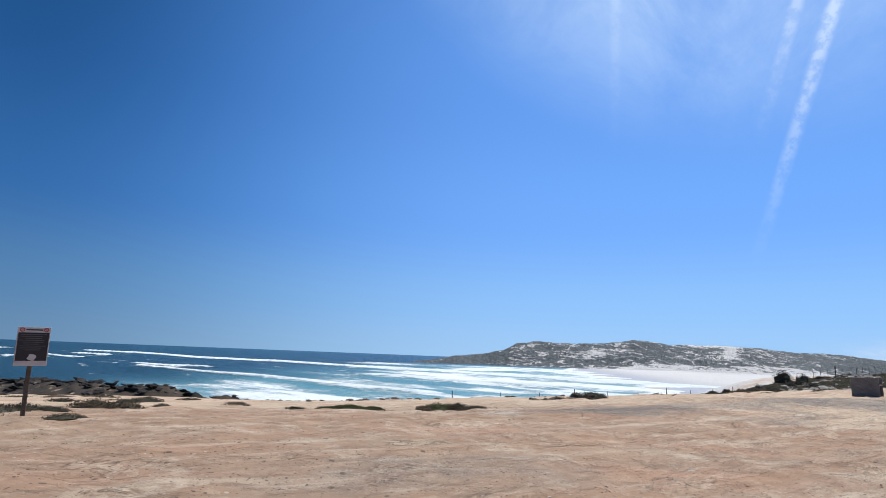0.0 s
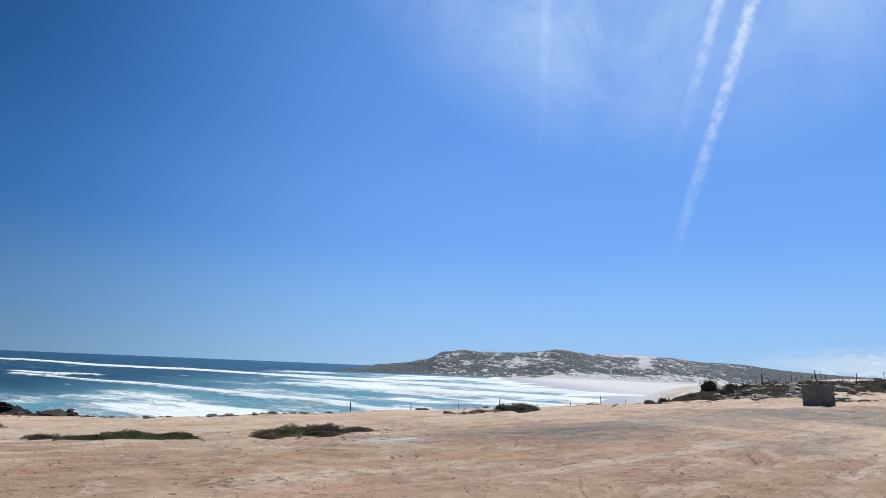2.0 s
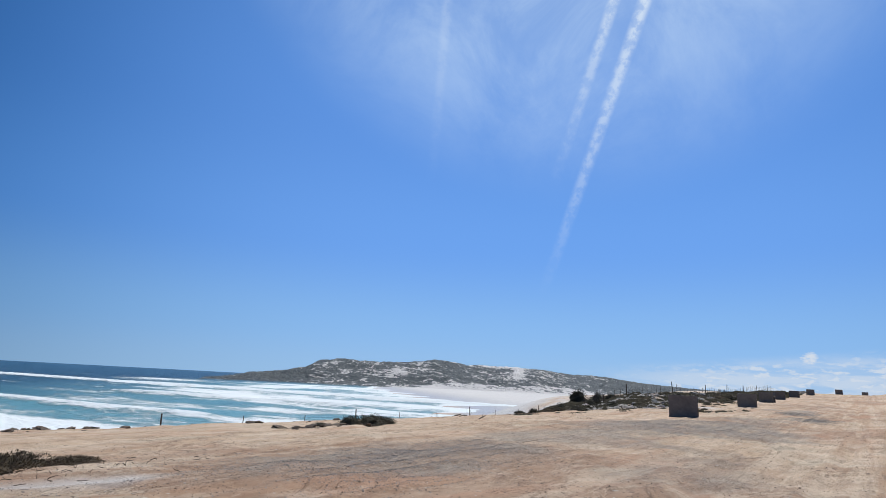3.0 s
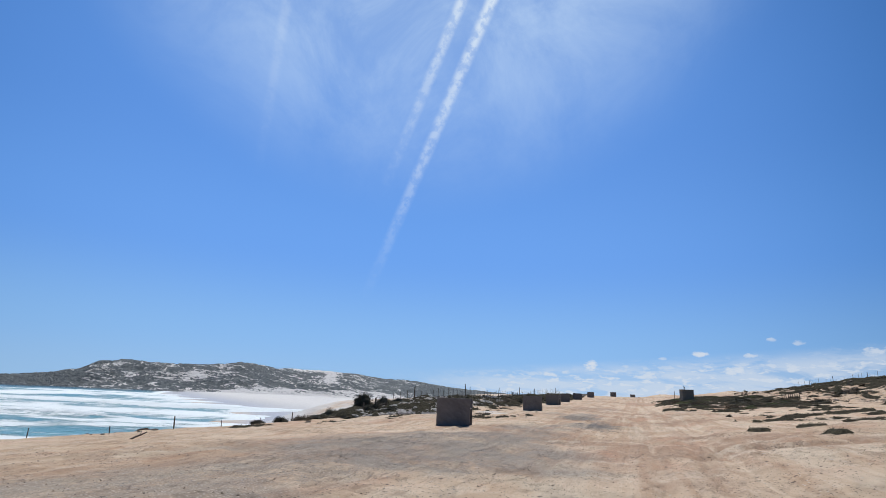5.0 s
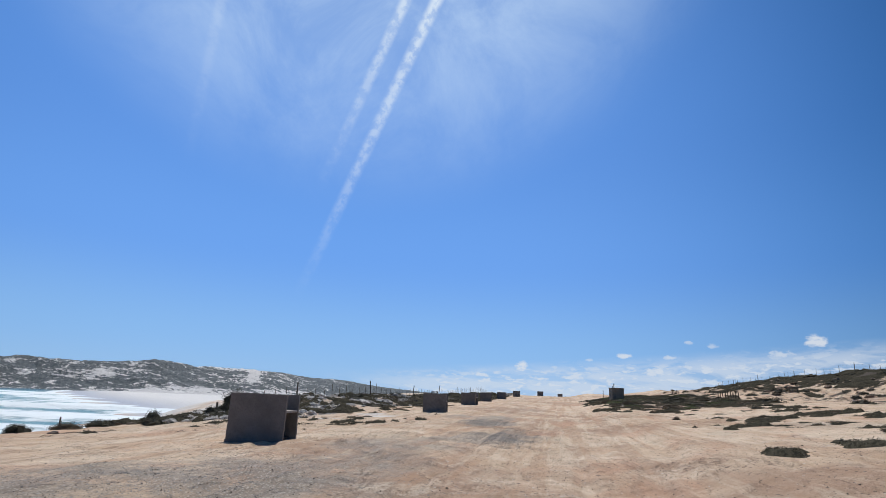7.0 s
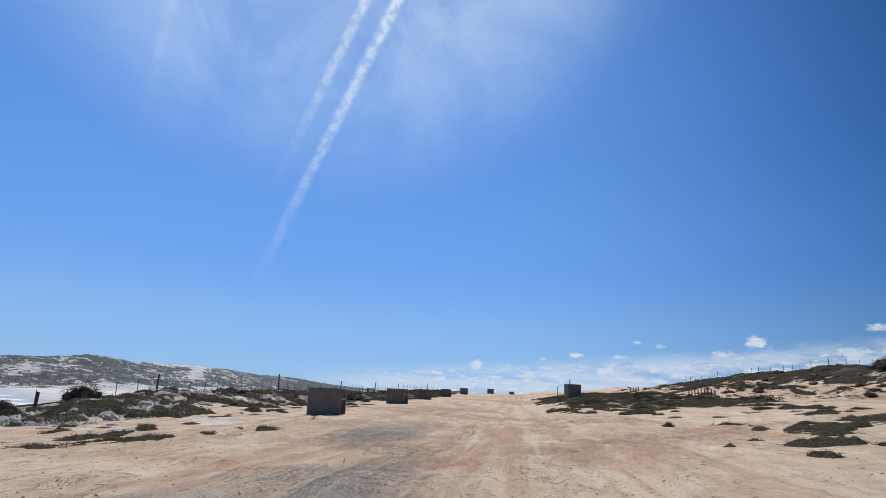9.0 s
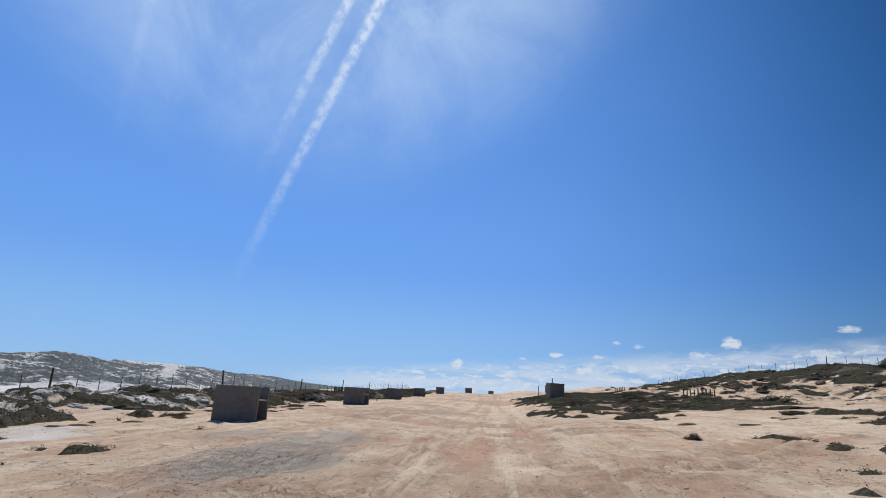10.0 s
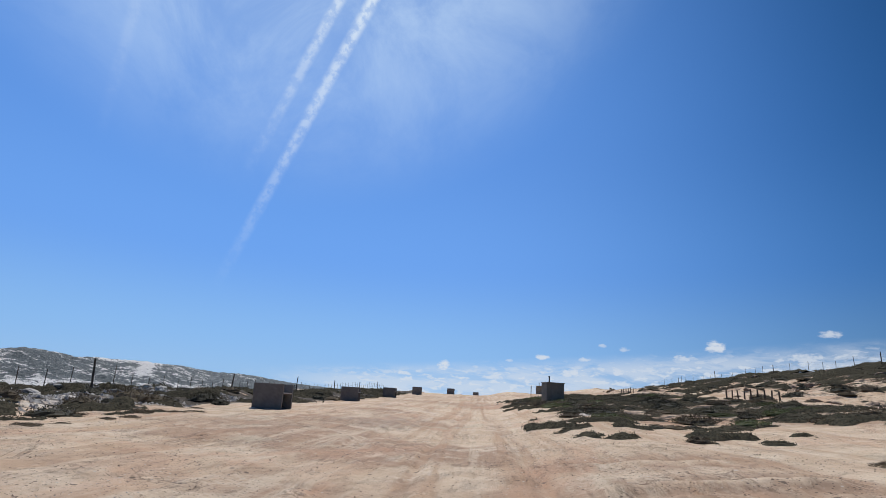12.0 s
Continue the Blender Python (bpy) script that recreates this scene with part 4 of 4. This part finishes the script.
def mound_spot(rng):
    u = 60 + 45 * rng.random() ** 1.5
    return u, rng.uniform(22.8 + 3.5 * max(0, (70 - u) / 8), 30 + 4 * min(1, (u - 60) / 14)), 0.18 + 0.55 * rng.random() ** 1.8


def shore_spot(rng):
    s = 1.6 * rng.random()
    u, v = to_uv(-54 + 26 * s + rng.gauss(0, 1.4), 66 - 17 * min(s, 1) - 2 * max(s - 1, 0) + rng.gauss(0, 1.8))
    return u, v, 0.35 + 0.75 * rng.random() ** 1.8


def rim_spot(rng):
    if rng.random() < 0.25:
        return rng.gauss(26.3, 1.2), rng.gauss(25.6, 0.35), 0.16 + 0.4 * rng.random() ** 2
    u = rng.choice((rng.uniform(10, 62), rng.gauss(11, 2.0), rng.gauss(18, 2)))
    return u, float(lot_edge(u)) + rng.gauss(-0.3, 0.9), 0.08 + 0.42 * rng.random() ** 3


def hill_spot(rng):
    return rng.uniform(48, 160), rng.uniform(-32, -11), 0.25 + 0.9 * rng.random() ** 2


rocks(scatter(290, 3, mound_spot, 0.30), "limestone_rock", "pale weathered limestone rock among dark scrub", "rocks among the scrub", ROCK_PALE, 3)
rocks(scatter(260, 5, shore_spot, 0.26), "shore_rock", "jagged dark wet rock on the shore ledge", "rocks above the sea", ROCK_DARK, 11, 0.42, 0.12, 0.55)
rocks(scatter(170, 7, rim_spot, 0.35), "rim_rock", "dark brown stone along the lot's seaward rim", "stones on the rim", ROCK_BROWN, 21, 0.5, 0.15, 0.5)
rocks(scatter(120, 9, hill_spot, 0.45), "hillside_rock", "tan rock half buried in the sandy hillside", "rocks on the hillside", ROCK_TAN, 31, 0.7, 0.2)


# ---- plants ----
def foliage(seed, count, leaf, wide, tall, rough=0.35, heart=0.42):
    """Leaf blades filling a lumpy dome one metre across, and the stems below them."""
    rng = random.Random(seed)
    verts, faces = [], []
    move = Vector((seed * 5.1, seed * 2.3, 0))
    for k in range(count):
        q, e = rng.uniform(0, 6.283), math.asin(rng.random())
        d = Vector((math.cos(q) * math.cos(e), math.sin(q) * math.cos(e), math.sin(e)))
        r = 0.5 * (1 + rough * noise.noise(d * 2.3 + move) + 0.5 * rough * noise.noise(d * 5.5 + move)) * (0.35 + 0.65 * rng.random() ** 0.45)
        c = Vector((d.x * r * wide, d.y * r * wide, 0.01 + max(0.0, d.z * 1.12 - 0.1) * r * 2 * tall))
        way = (d + Vector((rng.gauss(0, 0.6), rng.gauss(0, 0.6), rng.gauss(0.3, 0.5)))).normalized()
        across = way.cross(Vector((rng.gauss(0, 1), rng.gauss(0, 1), rng.gauss(0, 1)))).normalized()
        size = leaf * rng.uniform(0.6, 1.4)
        i = len(verts)
        verts += [c - way * size, c + across * size * 0.34, c + way * size * 1.1, c - across * size * 0.34]
        faces.append((i, i + 1, i + 2, i + 3))
    # leafy heart that closes the gaps
    rows, cols, first = 6, 14, len(verts)
    for i in range(rows):
        e = math.radians(90 * i / (rows - 0.5))
        for j in range(cols):
            q = 6.283 * j / cols
            d = Vector((math.cos(q) * math.cos(e), math.sin(q) * math.cos(e), math.sin(e)))
            r = heart * (1 + rough * noise.noise(d * 2.3 + move) + 0.6 * rough * noise.noise(d * 5.5 + move))
            verts.append(Vector((d.x * r * wide, d.y * r * wide, max(0.0, d.z * 1.12 - 0.1) * r * 2 * tall - 0.02)))
    for i in range(rows - 1):
        for j in range(cols):
            a, b = first + i * cols + j, first + i * cols + (j + 1) % cols
            faces.append((a, b, b + cols, a + cols))
    faces.append(tuple(first + (rows - 1) * cols + j for j in range(cols)))
    return verts, faces


def plant_meshes(name, seed, mat, count, leaf, wide, tall):
    v, f = foliage(seed, count, leaf, wide, tall)
    me = bpy.data.meshes.new("foliage")
    me.from_pydata(v, [], f)
    me.materials.append(mat)
    bm = bmesh.new()
    rng = random.Random(seed + 50)
    for k in range(11):
        q = rng.uniform(0, 6.283)
        r = rng.uniform(0.1, 0.46) * wide
        stick(bm, (0.05 * math.cos(q), 0.05 * math.sin(q), -0.05), (r * math.cos(q), r * math.sin(q), tall * rng.uniform(0.35, 0.85)), 0.016, 0.004, 4, 3, 0.10)
    st = bpy.data.meshes.new("stem")
    bm.to_mesh(st)
    bm.free()
    st.materials.append(TWIG)
    return me, st


def plants(spots, name, label, category, group, mats, seed, count=520, leaf=0.055, tall=0.55, sizes=(0.75, 1.3)):
    kinds = [plant_meshes(name, seed + k, mats[k % len(mats)], count, leaf, 1.0, tall) for k in range(4)]
    rng = random.Random(seed)
    for k, (u, v, size) in enumerate(spots):
        x, y = to_xy(u, v)
        ob = anchor(name, label, category, group)
        for part_name, me in zip(("foliage", "stem"), kinds[rng.randrange(4)]):
            p = new(part_name, me)
            p.parent = ob
        ob.matrix_basis = (Matrix.Translation((x, y, up(x, y) - 0.03 * size)) @ Matrix.Rotation(rng.uniform(0, 6.28), 4, "Z")
                           @ Matrix.Diagonal((size * rng.uniform(0.85, 1.3), size * rng.uniform(0.8, 1.1), size * rng.uniform(*sizes), 1)))


def spot_in(u0, u1, v0, v1, low, high, power=1.5):
    return lambda rng: (rng.uniform(u0, u1), rng.uniform(v0, v1), low + (high - low) * rng.random() ** power)


def seaside(rng):
    u = 66 + 100 * rng.random() ** 1.2
    near = 21.5 + 2.5 * max(0, (80 - u) / 10)
    return u, near + (38 - near) * rng.random(), 0.7 + 1.6 * rng.random() ** 1.5


def field(rng):
    u = 91 + 52 * rng.random() ** 1.1
    return u, rng.uniform(-11, 3.6), 0.8 + 1.9 * rng.random() ** 1.4


def crest(rng):
    return rng.uniform(40, 190), rng.gauss(-33.5, 3.2), 0.9 + 1.6 * rng.random()


def slope_spot(rng):
    return rng.uniform(50, 150), rng.choice((rng.uniform(-28, -11), rng.gauss(-20.5, 2.2))), 0.5 + 1.5 * rng.random() ** 2


plants(scatter(150, 41, seaside, 0.26), "coastal_shrub", "low dark coastal shrub on the sandy mound", "shrub", "shrubs beside the fence", [LEAF, LEAF, LEAF_DRY], 41, 900, 0.022, 0.24)
plants(scatter(120, 43, field, 0.26), "heath_shrub", "dark grey-green heath shrub on sandy ground", "shrub", "shrubs beside the lane", [LEAF, LEAF_DRY, LEAF, LEAF_GREEN], 47, 900, 0.022, 0.15)
plants(scatter(120, 45, crest, 0.24), "crest_shrub", "dark scrub bush along the hill crest", "shrub", "shrubs on the crest", [LEAF, LEAF_DRY], 53, 700, 0.024, 0.18)
plants(scatter(170, 47, slope_spot, 0.4), "slope_shrub", "brown scrub bush on the sandy slope", "shrub", "shrubs on the slope", [LEAF_DRY, LEAF], 59, 700, 0.024, 0.24)
# creeping mats
plants([(8.8, 18.9, 1.4), (9.8, 19.2, 1.2), (8.0, 18.6, 1.1)], "creeping_succulent", "flat green creeping succulent mat on sand", "ground cover", "creeping mats", [LEAF_GREEN], 61, 5200, 0.018, 0.13)
plants([(12.5, 18.8, 1.5), (13.6, 19.1, 1.4), (11.6, 18.3, 0.9), (14.5, 18.9, 0.9), (13.0, 18.2, 0.8)], "straggly_bush", "straggly dry bush with bare twigs on sand", "shrub", "dry bushes near the rim", [LEAF_GREEN, LEAF_DRY], 67, 4200, 0.017, 0.19)
plants(scatter(16, 51, spot_in(46, 84, -9, -0.5, 0.5, 1.4), 0.5), "prostrate_shrub", "flat dark prostrate shrub beside the lane", "shrub", "low shrubs", [LEAF, LEAF_DRY], 71, 1300, 0.018, 0.085)
plants(scatter(30, 53, spot_in(-14, 8, 20, 42, 0.6, 2.4), 0.5), "dune_shrub", "flat grey-brown dune shrub near the shore", "shrub", "shrubs by the sign", [LEAF_DRY, LEAF], 73, 1300, 0.018, 0.085)
plants([(-2.0, 15.5, 1.7), (-1.2, 16.8, 1.5), (-2.2, 14.2, 1.4), (-0.6, 18.0, 1.2), (0.0, 17.8, 0.7), (0.2, 15.0, 0.7), (0.5, 15.6, 0.6), (1.0, 20.0, 1.4), (1.8, 19.6, 1.2), (3.5, 29.0, 1.7), (3.0, 21.0, 0.6)], "dune_shrub", "flat grey-brown dune shrub near the shore", "shrub", "shrubs by the sign", [LEAF_DRY, LEAF], 75, 1800, 0.018, 0.16)
plants(scatter(30, 55, spot_in(62, 96, 19.4, 22.5, 0.4, 1.1), 0.7), "trailing_shrub", "small brown trailing plant on sand", "plant", "small plants along the strip", [LEAF_DRY], 77, 1100, 0.022, 0.10)
plants([(85.6, 40.7, 2.4), (81.3, 36.1, 2.0), (75.6, 35.2, 1.0), (72.0, 33.2, 1.2), (79.0, 34.6, 1.0), (70.0, 31.6, 1.1), (67.2, 31.0, 1.0), (65.2, 33.6, 1.3), (88.0, 37.0, 1.2)], "round_bush", "large round dark bush on the rocky mound", "bush", "round bushes", [LEAF], 79, 4200, 0.018, 0.64)
plants([(51.2, 30.6, 0.8), (53.2, 30.4, 1.0), (55.4, 30.2, 1.1), (57.6, 30.4, 1.3), (60.0, 29.6, 1.4), (62.4, 29.4, 1.5), (58.8, 28.6, 1.1), (64.0, 28.2, 1.2)], "spreading_bush", "low dark spreading bush at the mound's foot", "bush", "bushes at the mound's foot", [LEAF, LEAF_DRY], 80, 3600, 0.018, 0.30)
plants([(28.6, 25.3, 1.7), (29.6, 25.6, 1.3), (27.5, 25.5, 1.0), (26.2, 25.9, 0.7)], "rim_bush", "dense dark bush on the seaward rim", "bush", "bushes on the rim", [LEAF], 83, 3200, 0.019, 0.36)
plants([(86.0, 1.3, 0.7), (72.2, 1.9, 0.42)], "lone_shrub", "small grey tufted shrub on open sand", "shrub", "", [LEAF_DRY], 87, 900, 0.028, 0.45)
plants([(112.0, -31.5, 3.4), (114.6, -31.8, 2.6)], "hilltop_bush", "large dark bush standing on the hill crest", "bush", "hilltop bushes", [LEAF], 89, 3600, 0.019, 0.42)


# ---- carpets of low scrub ----
SCRUB = material("dense_dark_scrub", [(0.034, 0.034, 0.025), (0.092, 0.082, 0.060), (0.054, 0.048, 0.036)], 9.0, 0.95, 1.0, 40, spread=0.12, gloss=0.0)


def scrub_carpet(name, label, bounds, step, seed, wanted, height, blades, leaf):
    """Dense low mats with lumpy tops over a stretch of ground, and the twiggy blades that cover them."""
    rng = np.random.default_rng(seed)

    def cover(u, v):
        x, y = to_xy(u, v)
        m = fbm(x / 1.7, y / 1.7, 4, seed) + 0.22 * fbm(x / 0.3, y / 0.3, 2, seed + 2) + 0.35 * fbm(x / 6, y / 6, 2, seed + 9) + wanted(u, v) - 0.06
        top = height * smooth(0, 0.13, m) * (0.75 + 1.1 * fbm(x / 0.55, y / 0.55, 3, seed + 5) + 0.5 * fbm(x / 0.2, y / 0.2, 2, seed + 7) + 0.9 * fbm(x / 2.2, y / 2.2, 2, seed + 6))
        return x, y, m, np.maximum(top, 0.02 * smooth(0, 0.05, m))

    U, V = np.meshgrid(np.arange(bounds[0], bounds[1], step), np.arange(bounds[2], bounds[3], step))
    U, V = U + rng.uniform(-0.3, 0.3, U.shape) * step, V + rng.uniform(-0.3, 0.3, U.shape) * step
    x, y, m, top = cover(U, V)
    z = land(x, y) + 0.75 * top - 0.03
    k = np.arange(U.size).reshape(U.shape)
    quads = np.stack([k[:-1, :-1], k[:-1, 1:], k[1:, 1:], k[1:, :-1]], -1).reshape(-1, 4)
    quads = quads[(m.ravel()[quads] > -0.02).any(1)]
    used, quads = np.unique(quads, return_inverse=True)
    verts = np.stack([x.ravel(), y.ravel(), z.ravel()], 1)[used]
    tagged(joined(name, verts.tolist(), quads.reshape(-1, 4).tolist(), SCRUB, None, True), label, "scrub", kind="stuff")
    u, v = rng.uniform(bounds[0], bounds[1], blades), rng.uniform(bounds[2], bounds[3], blades)
    x, y, m, top = cover(u, v)
    keep = m > 0.0
    x, y, top = x[keep], y[keep], top[keep]
    n = len(x)
    centre = np.stack([x, y, land(x, y) + top * rng.uniform(0.35, 0.85, n)], 1)
    way = rng.normal(0, 1, (n, 3)) + np.array((0, 0, 0.7))
    way /= np.linalg.norm(way, axis=1)[:, None]
    side = np.cross(way, rng.normal(0, 1, (n, 3)))
    side /= np.linalg.norm(side, axis=1)[:, None] + 1e-9
    size = (leaf * rng.uniform(0.5, 1.6, n))[:, None]
    verts = np.stack([centre - way * size, centre + side * size * 0.35, centre + way * size, centre - side * size * 0.35], 1)
    dry = fbm(x / 0.9, y / 0.9, 2, seed + 3) + rng.normal(0, 0.08, n) > 0.06
    for mat, pick in ((LEAF, ~dry), (LEAF_DRY, dry)):
        vs = verts[pick].reshape(-1, 3)
        tagged(joined(name, vs.tolist(), np.arange(len(vs)).reshape(-1, 4).tolist(), mat), label, "scrub", kind="stuff")


def heath_wanted(u, v):
    rim = np.minimum(np.minimum(3.6 - 0.01 * (u - 90) - v, v + 9.5) * 0.14, (u - 92.0 + 0.45 * np.clip(2 - v, -2, 9)) * 0.06)
    return np.clip(rim, -0.5, 0.045)


def dune_wanted(u, v):
    rim = np.minimum((v - 23.2 - 0.3 * np.clip(70 - u, 0, 12)) * 0.10, (u - 60) * 0.014 + 0.02)
    rim = np.where(v > 31.0, np.minimum(rim + 0.08, 0.16), np.minimum(rim, 0.03 + 0.005 * np.clip(u - 80, 0, 40)))
    return np.clip(rim, -0.5, 0.2)


def ridge_wanted(u, v):
    return np.clip((-v - 26.0) * 0.06, -0.20, 0.2)


# along, across, half length, half width
LANE_MATS = [(62.5, 0.3, 3.2, 1.2), (67.5, -1.6, 4.2, 1.4), (69.6, -0.6, 2.4, 0.8), (72.0, -5.0, 6.0, 1.1), (63.0, -5.6, 4.0, 0.9), (80.0, -7.0, 5.0, 1.0), (47.3, 4.3, 0.9, 0.30), (48.2, 2.3, 1.5, 0.35),
             (42.2, 3.3, 0.9, 0.30), (44.6, 2.3, 1.2, 0.35), (53.4, -1.6, 2.4, 0.8), (59.0, 2.4, 1.2, 0.4), (62.0, 3.0, 0.7, 0.3), (56.0, -4.5, 3.0, 0.8), (50.0, -1.5, 2.0, 0.5), (72.4, 2.1, 0.5, 0.25),
             (86.4, -8.0, 2.5, 0.8), (70.0, -10.0, 7.0, 1.1), (82.7, 1.0, 1.2, 0.3), (85.9, -0.9, 0.9, 0.3)]
STRIP_MATS = [(52.0, 26.0, 1.6, 0.5), (52.8, 24.6, 1.8, 0.5), (52.4, 22.3, 1.6, 0.4), (55.5, 23.4, 2.2, 0.5), (54.9, 18.8, 1.0, 0.25), (57.4, 18.2, 1.1, 0.25), (61.8, 21.3, 1.6, 0.4), (61.2, 19.4, 1.3, 0.35),
              (62.7, 19.1, 1.0, 0.3), (64.2, 17.3, 0.9, 0.22), (67.1, 17.4, 0.8, 0.22), (69.4, 16.8, 0.9, 0.2), (65.0, 23.0, 1.8, 0.5), (64.7, 20.2, 0.8, 0.25), (60.0, 24.5, 2.5, 0.6), (70.6, 20.9, 1.4, 0.3),
              (58.2, 18.5, 1.6, 0.35), (59.4, 17.5, 0.9, 0.25), (62.3, 17.2, 0.6, 0.25), (62.4, 16.3, 0.4, 0.2), (64.9, 16.5, 0.8, 0.22), (66.0, 15.7, 1.0, 0.22), (57.8, 20.2, 1.0, 0.4), (62.1, 20.6, 0.6, 0.3),
              (75.0, 20.8, 1.3, 0.3), (79.5, 20.6, 1.8, 0.35), (84.0, 21.0, 2.0, 0.4), (90.0, 21.2, 2.4, 0.4), (47.0, 27.5, 1.6, 0.4)]


def patches(spots, core=0.24):
    def wanted(u, v):
        want = np.full(np.shape(u), -0.7)
        for a, b, long, wide in spots:
            want = np.maximum(want, core - 0.44 * np.hypot((u - a) / long, (v - b) / wide))
        return want
    return wanted


scrub_carpet("heath_scrub", "low dark heath scrub covering the sandy ground", (85, 147, -14, 6), 0.17, 121, heath_wanted, 0.21, 240000, 0.034)
scrub_carpet("dune_scrub", "dark dune scrub between pale rocks along the fence", (59, 172, 21, 41), 0.2, 123, dune_wanted, 0.30, 250000, 0.036)
scrub_carpet("ridge_scrub", "dark brown scrub covering the hill crest", (38, 185, -41, -17), 0.36, 125, ridge_wanted, 0.30, 130000, 0.055)
scrub_carpet("lane_scrub", "flat dark scrub in mats beside the lane", (40, 92, -12, 5.4), 0.14, 127, patches(LANE_MATS), 0.17, 340000, 0.022)
scrub_carpet("strip_scrub", "flat brown scrub mats along the strip's sandy rim", (44, 94, 16, 29), 0.14, 129, patches(STRIP_MATS), 0.14, 240000, 0.022)


def twig_litter(u, v, spread, count, seed):
    rng = random.Random(seed)
    bm = bmesh.new()
    for k in range(count):
        x, y = to_xy(rng.gauss(u, spread), rng.gauss(v, spread * 0.55))
        q, n = rng.uniform(0, 6.283), rng.uniform(0.04, 0.16)
        z = up(x, y) + 0.012
        stick(bm, (x, y, z), (x + n * math.cos(q), y + n * math.sin(q), z + rng.uniform(0, 0.05)), 0.006, 0.003, 4, 2, 0.06)
    tagged(part("twig_litter", bm, WOOD), "broken dry twigs scattered on pale sand", "twigs", kind="stuff")


twig_litter(13.0, 18.2, 1.3, 170, 5)


# ---- loose stones on the lot ----
def pebbles(name, label, count, seed, spread, low, high, mat):
    rng = np.random.default_rng(seed)
    u, v = spread(rng, count)
    x, y = to_xy(u, v)
    keep = fbm(x / 3.0, y / 3.0, 3, seed) + rng.normal(0, 0.18, count) > -0.05
    x, y = x[keep], y[keep]
    n = len(x)
    size = low + (high - low) * rng.random(n) ** 5
    base = np.array([(1, 0, -0.3), (0, 1, -0.3), (-1, 0, -0.3), (0, -1, -0.3), (0, 0, 0.6)])
    pts = base[None] * size[:, None, None] * rng.uniform(0.6, 1.35, (n, 5, 1))
    pts[:, 4, :2] += rng.normal(0, 0.35, (n, 2)) * size[:, None]
    q = rng.uniform(0, 6.283, n)
    c, s = np.cos(q)[:, None], np.sin(q)[:, None]
    px, py = pts[..., 0] * c - pts[..., 1] * s + x[:, None], pts[..., 0] * s + pts[..., 1] * c + y[:, None]
    pz = pts[..., 2] + (land(x, y) + size * 0.15)[:, None]
    verts = np.stack([px, py, pz], -1).reshape(-1, 3)
    tri = np.array([(0, 1, 4), (1, 2, 4), (2, 3, 4), (3, 0, 4)])
    faces = (tri[None] + 5 * np.arange(n)[:, None, None]).reshape(-1, 3)
    tagged(joined(name, verts.tolist(), faces.tolist(), mat), label, "gravel", kind="stuff")


def around(*spots):
    """Spread by chance round several middles: along, across, their spreads."""
    def draw(rng, n):
        at = np.array(spots)[rng.integers(0, len(spots), n)]
        return at[:, 0] + rng.normal(0, 1, n) * at[:, 2], at[:, 1] + rng.normal(0, 1, n) * at[:, 3]
    return draw


pebbles("loose_gravel", "small loose tan stones scattered over the lot", 55000, 101, lambda r, n: (r.uniform(2, 90, n), r.uniform(-2, 24, n)), 0.005, 0.026, ROCK_TAN)
pebbles("mound_stones", "small pale stones covering the scrubby mound", 30000, 105, lambda r, n: (64 + 42 * r.random(n) ** 1.4, r.uniform(23.0, 34, n)), 0.03, 0.17, ROCK_PALE)
pebbles("dark_clods", "dark brown clods and stones scattered over the lot", 15000, 102, lambda r, n: (r.uniform(2, 90, n), r.uniform(0, 22, n)), 0.005, 0.024, ROCK_BROWN)
pebbles("grey_gravel", "grey gravel patch with coarse chippings", 150000, 103, around((66, 12.9, 3.2, 0.8), (57, 11.0, 2.6, 0.7), (38, 14.5, 4.5, 2.2), (19.5, 15.4, 3, 1.3)), 0.006, 0.019, ROCK_PALE)
pebbles("dark_gravel", "dark grey stones in the gravel patches", 34000, 104, around((66, 12.9, 3.2, 0.7), (57, 11.0, 2.6, 0.6), (38, 14.5, 4.5, 2.2), (19.5, 15.4, 3, 1.3)), 0.005, 0.017, ROCK_BROWN)
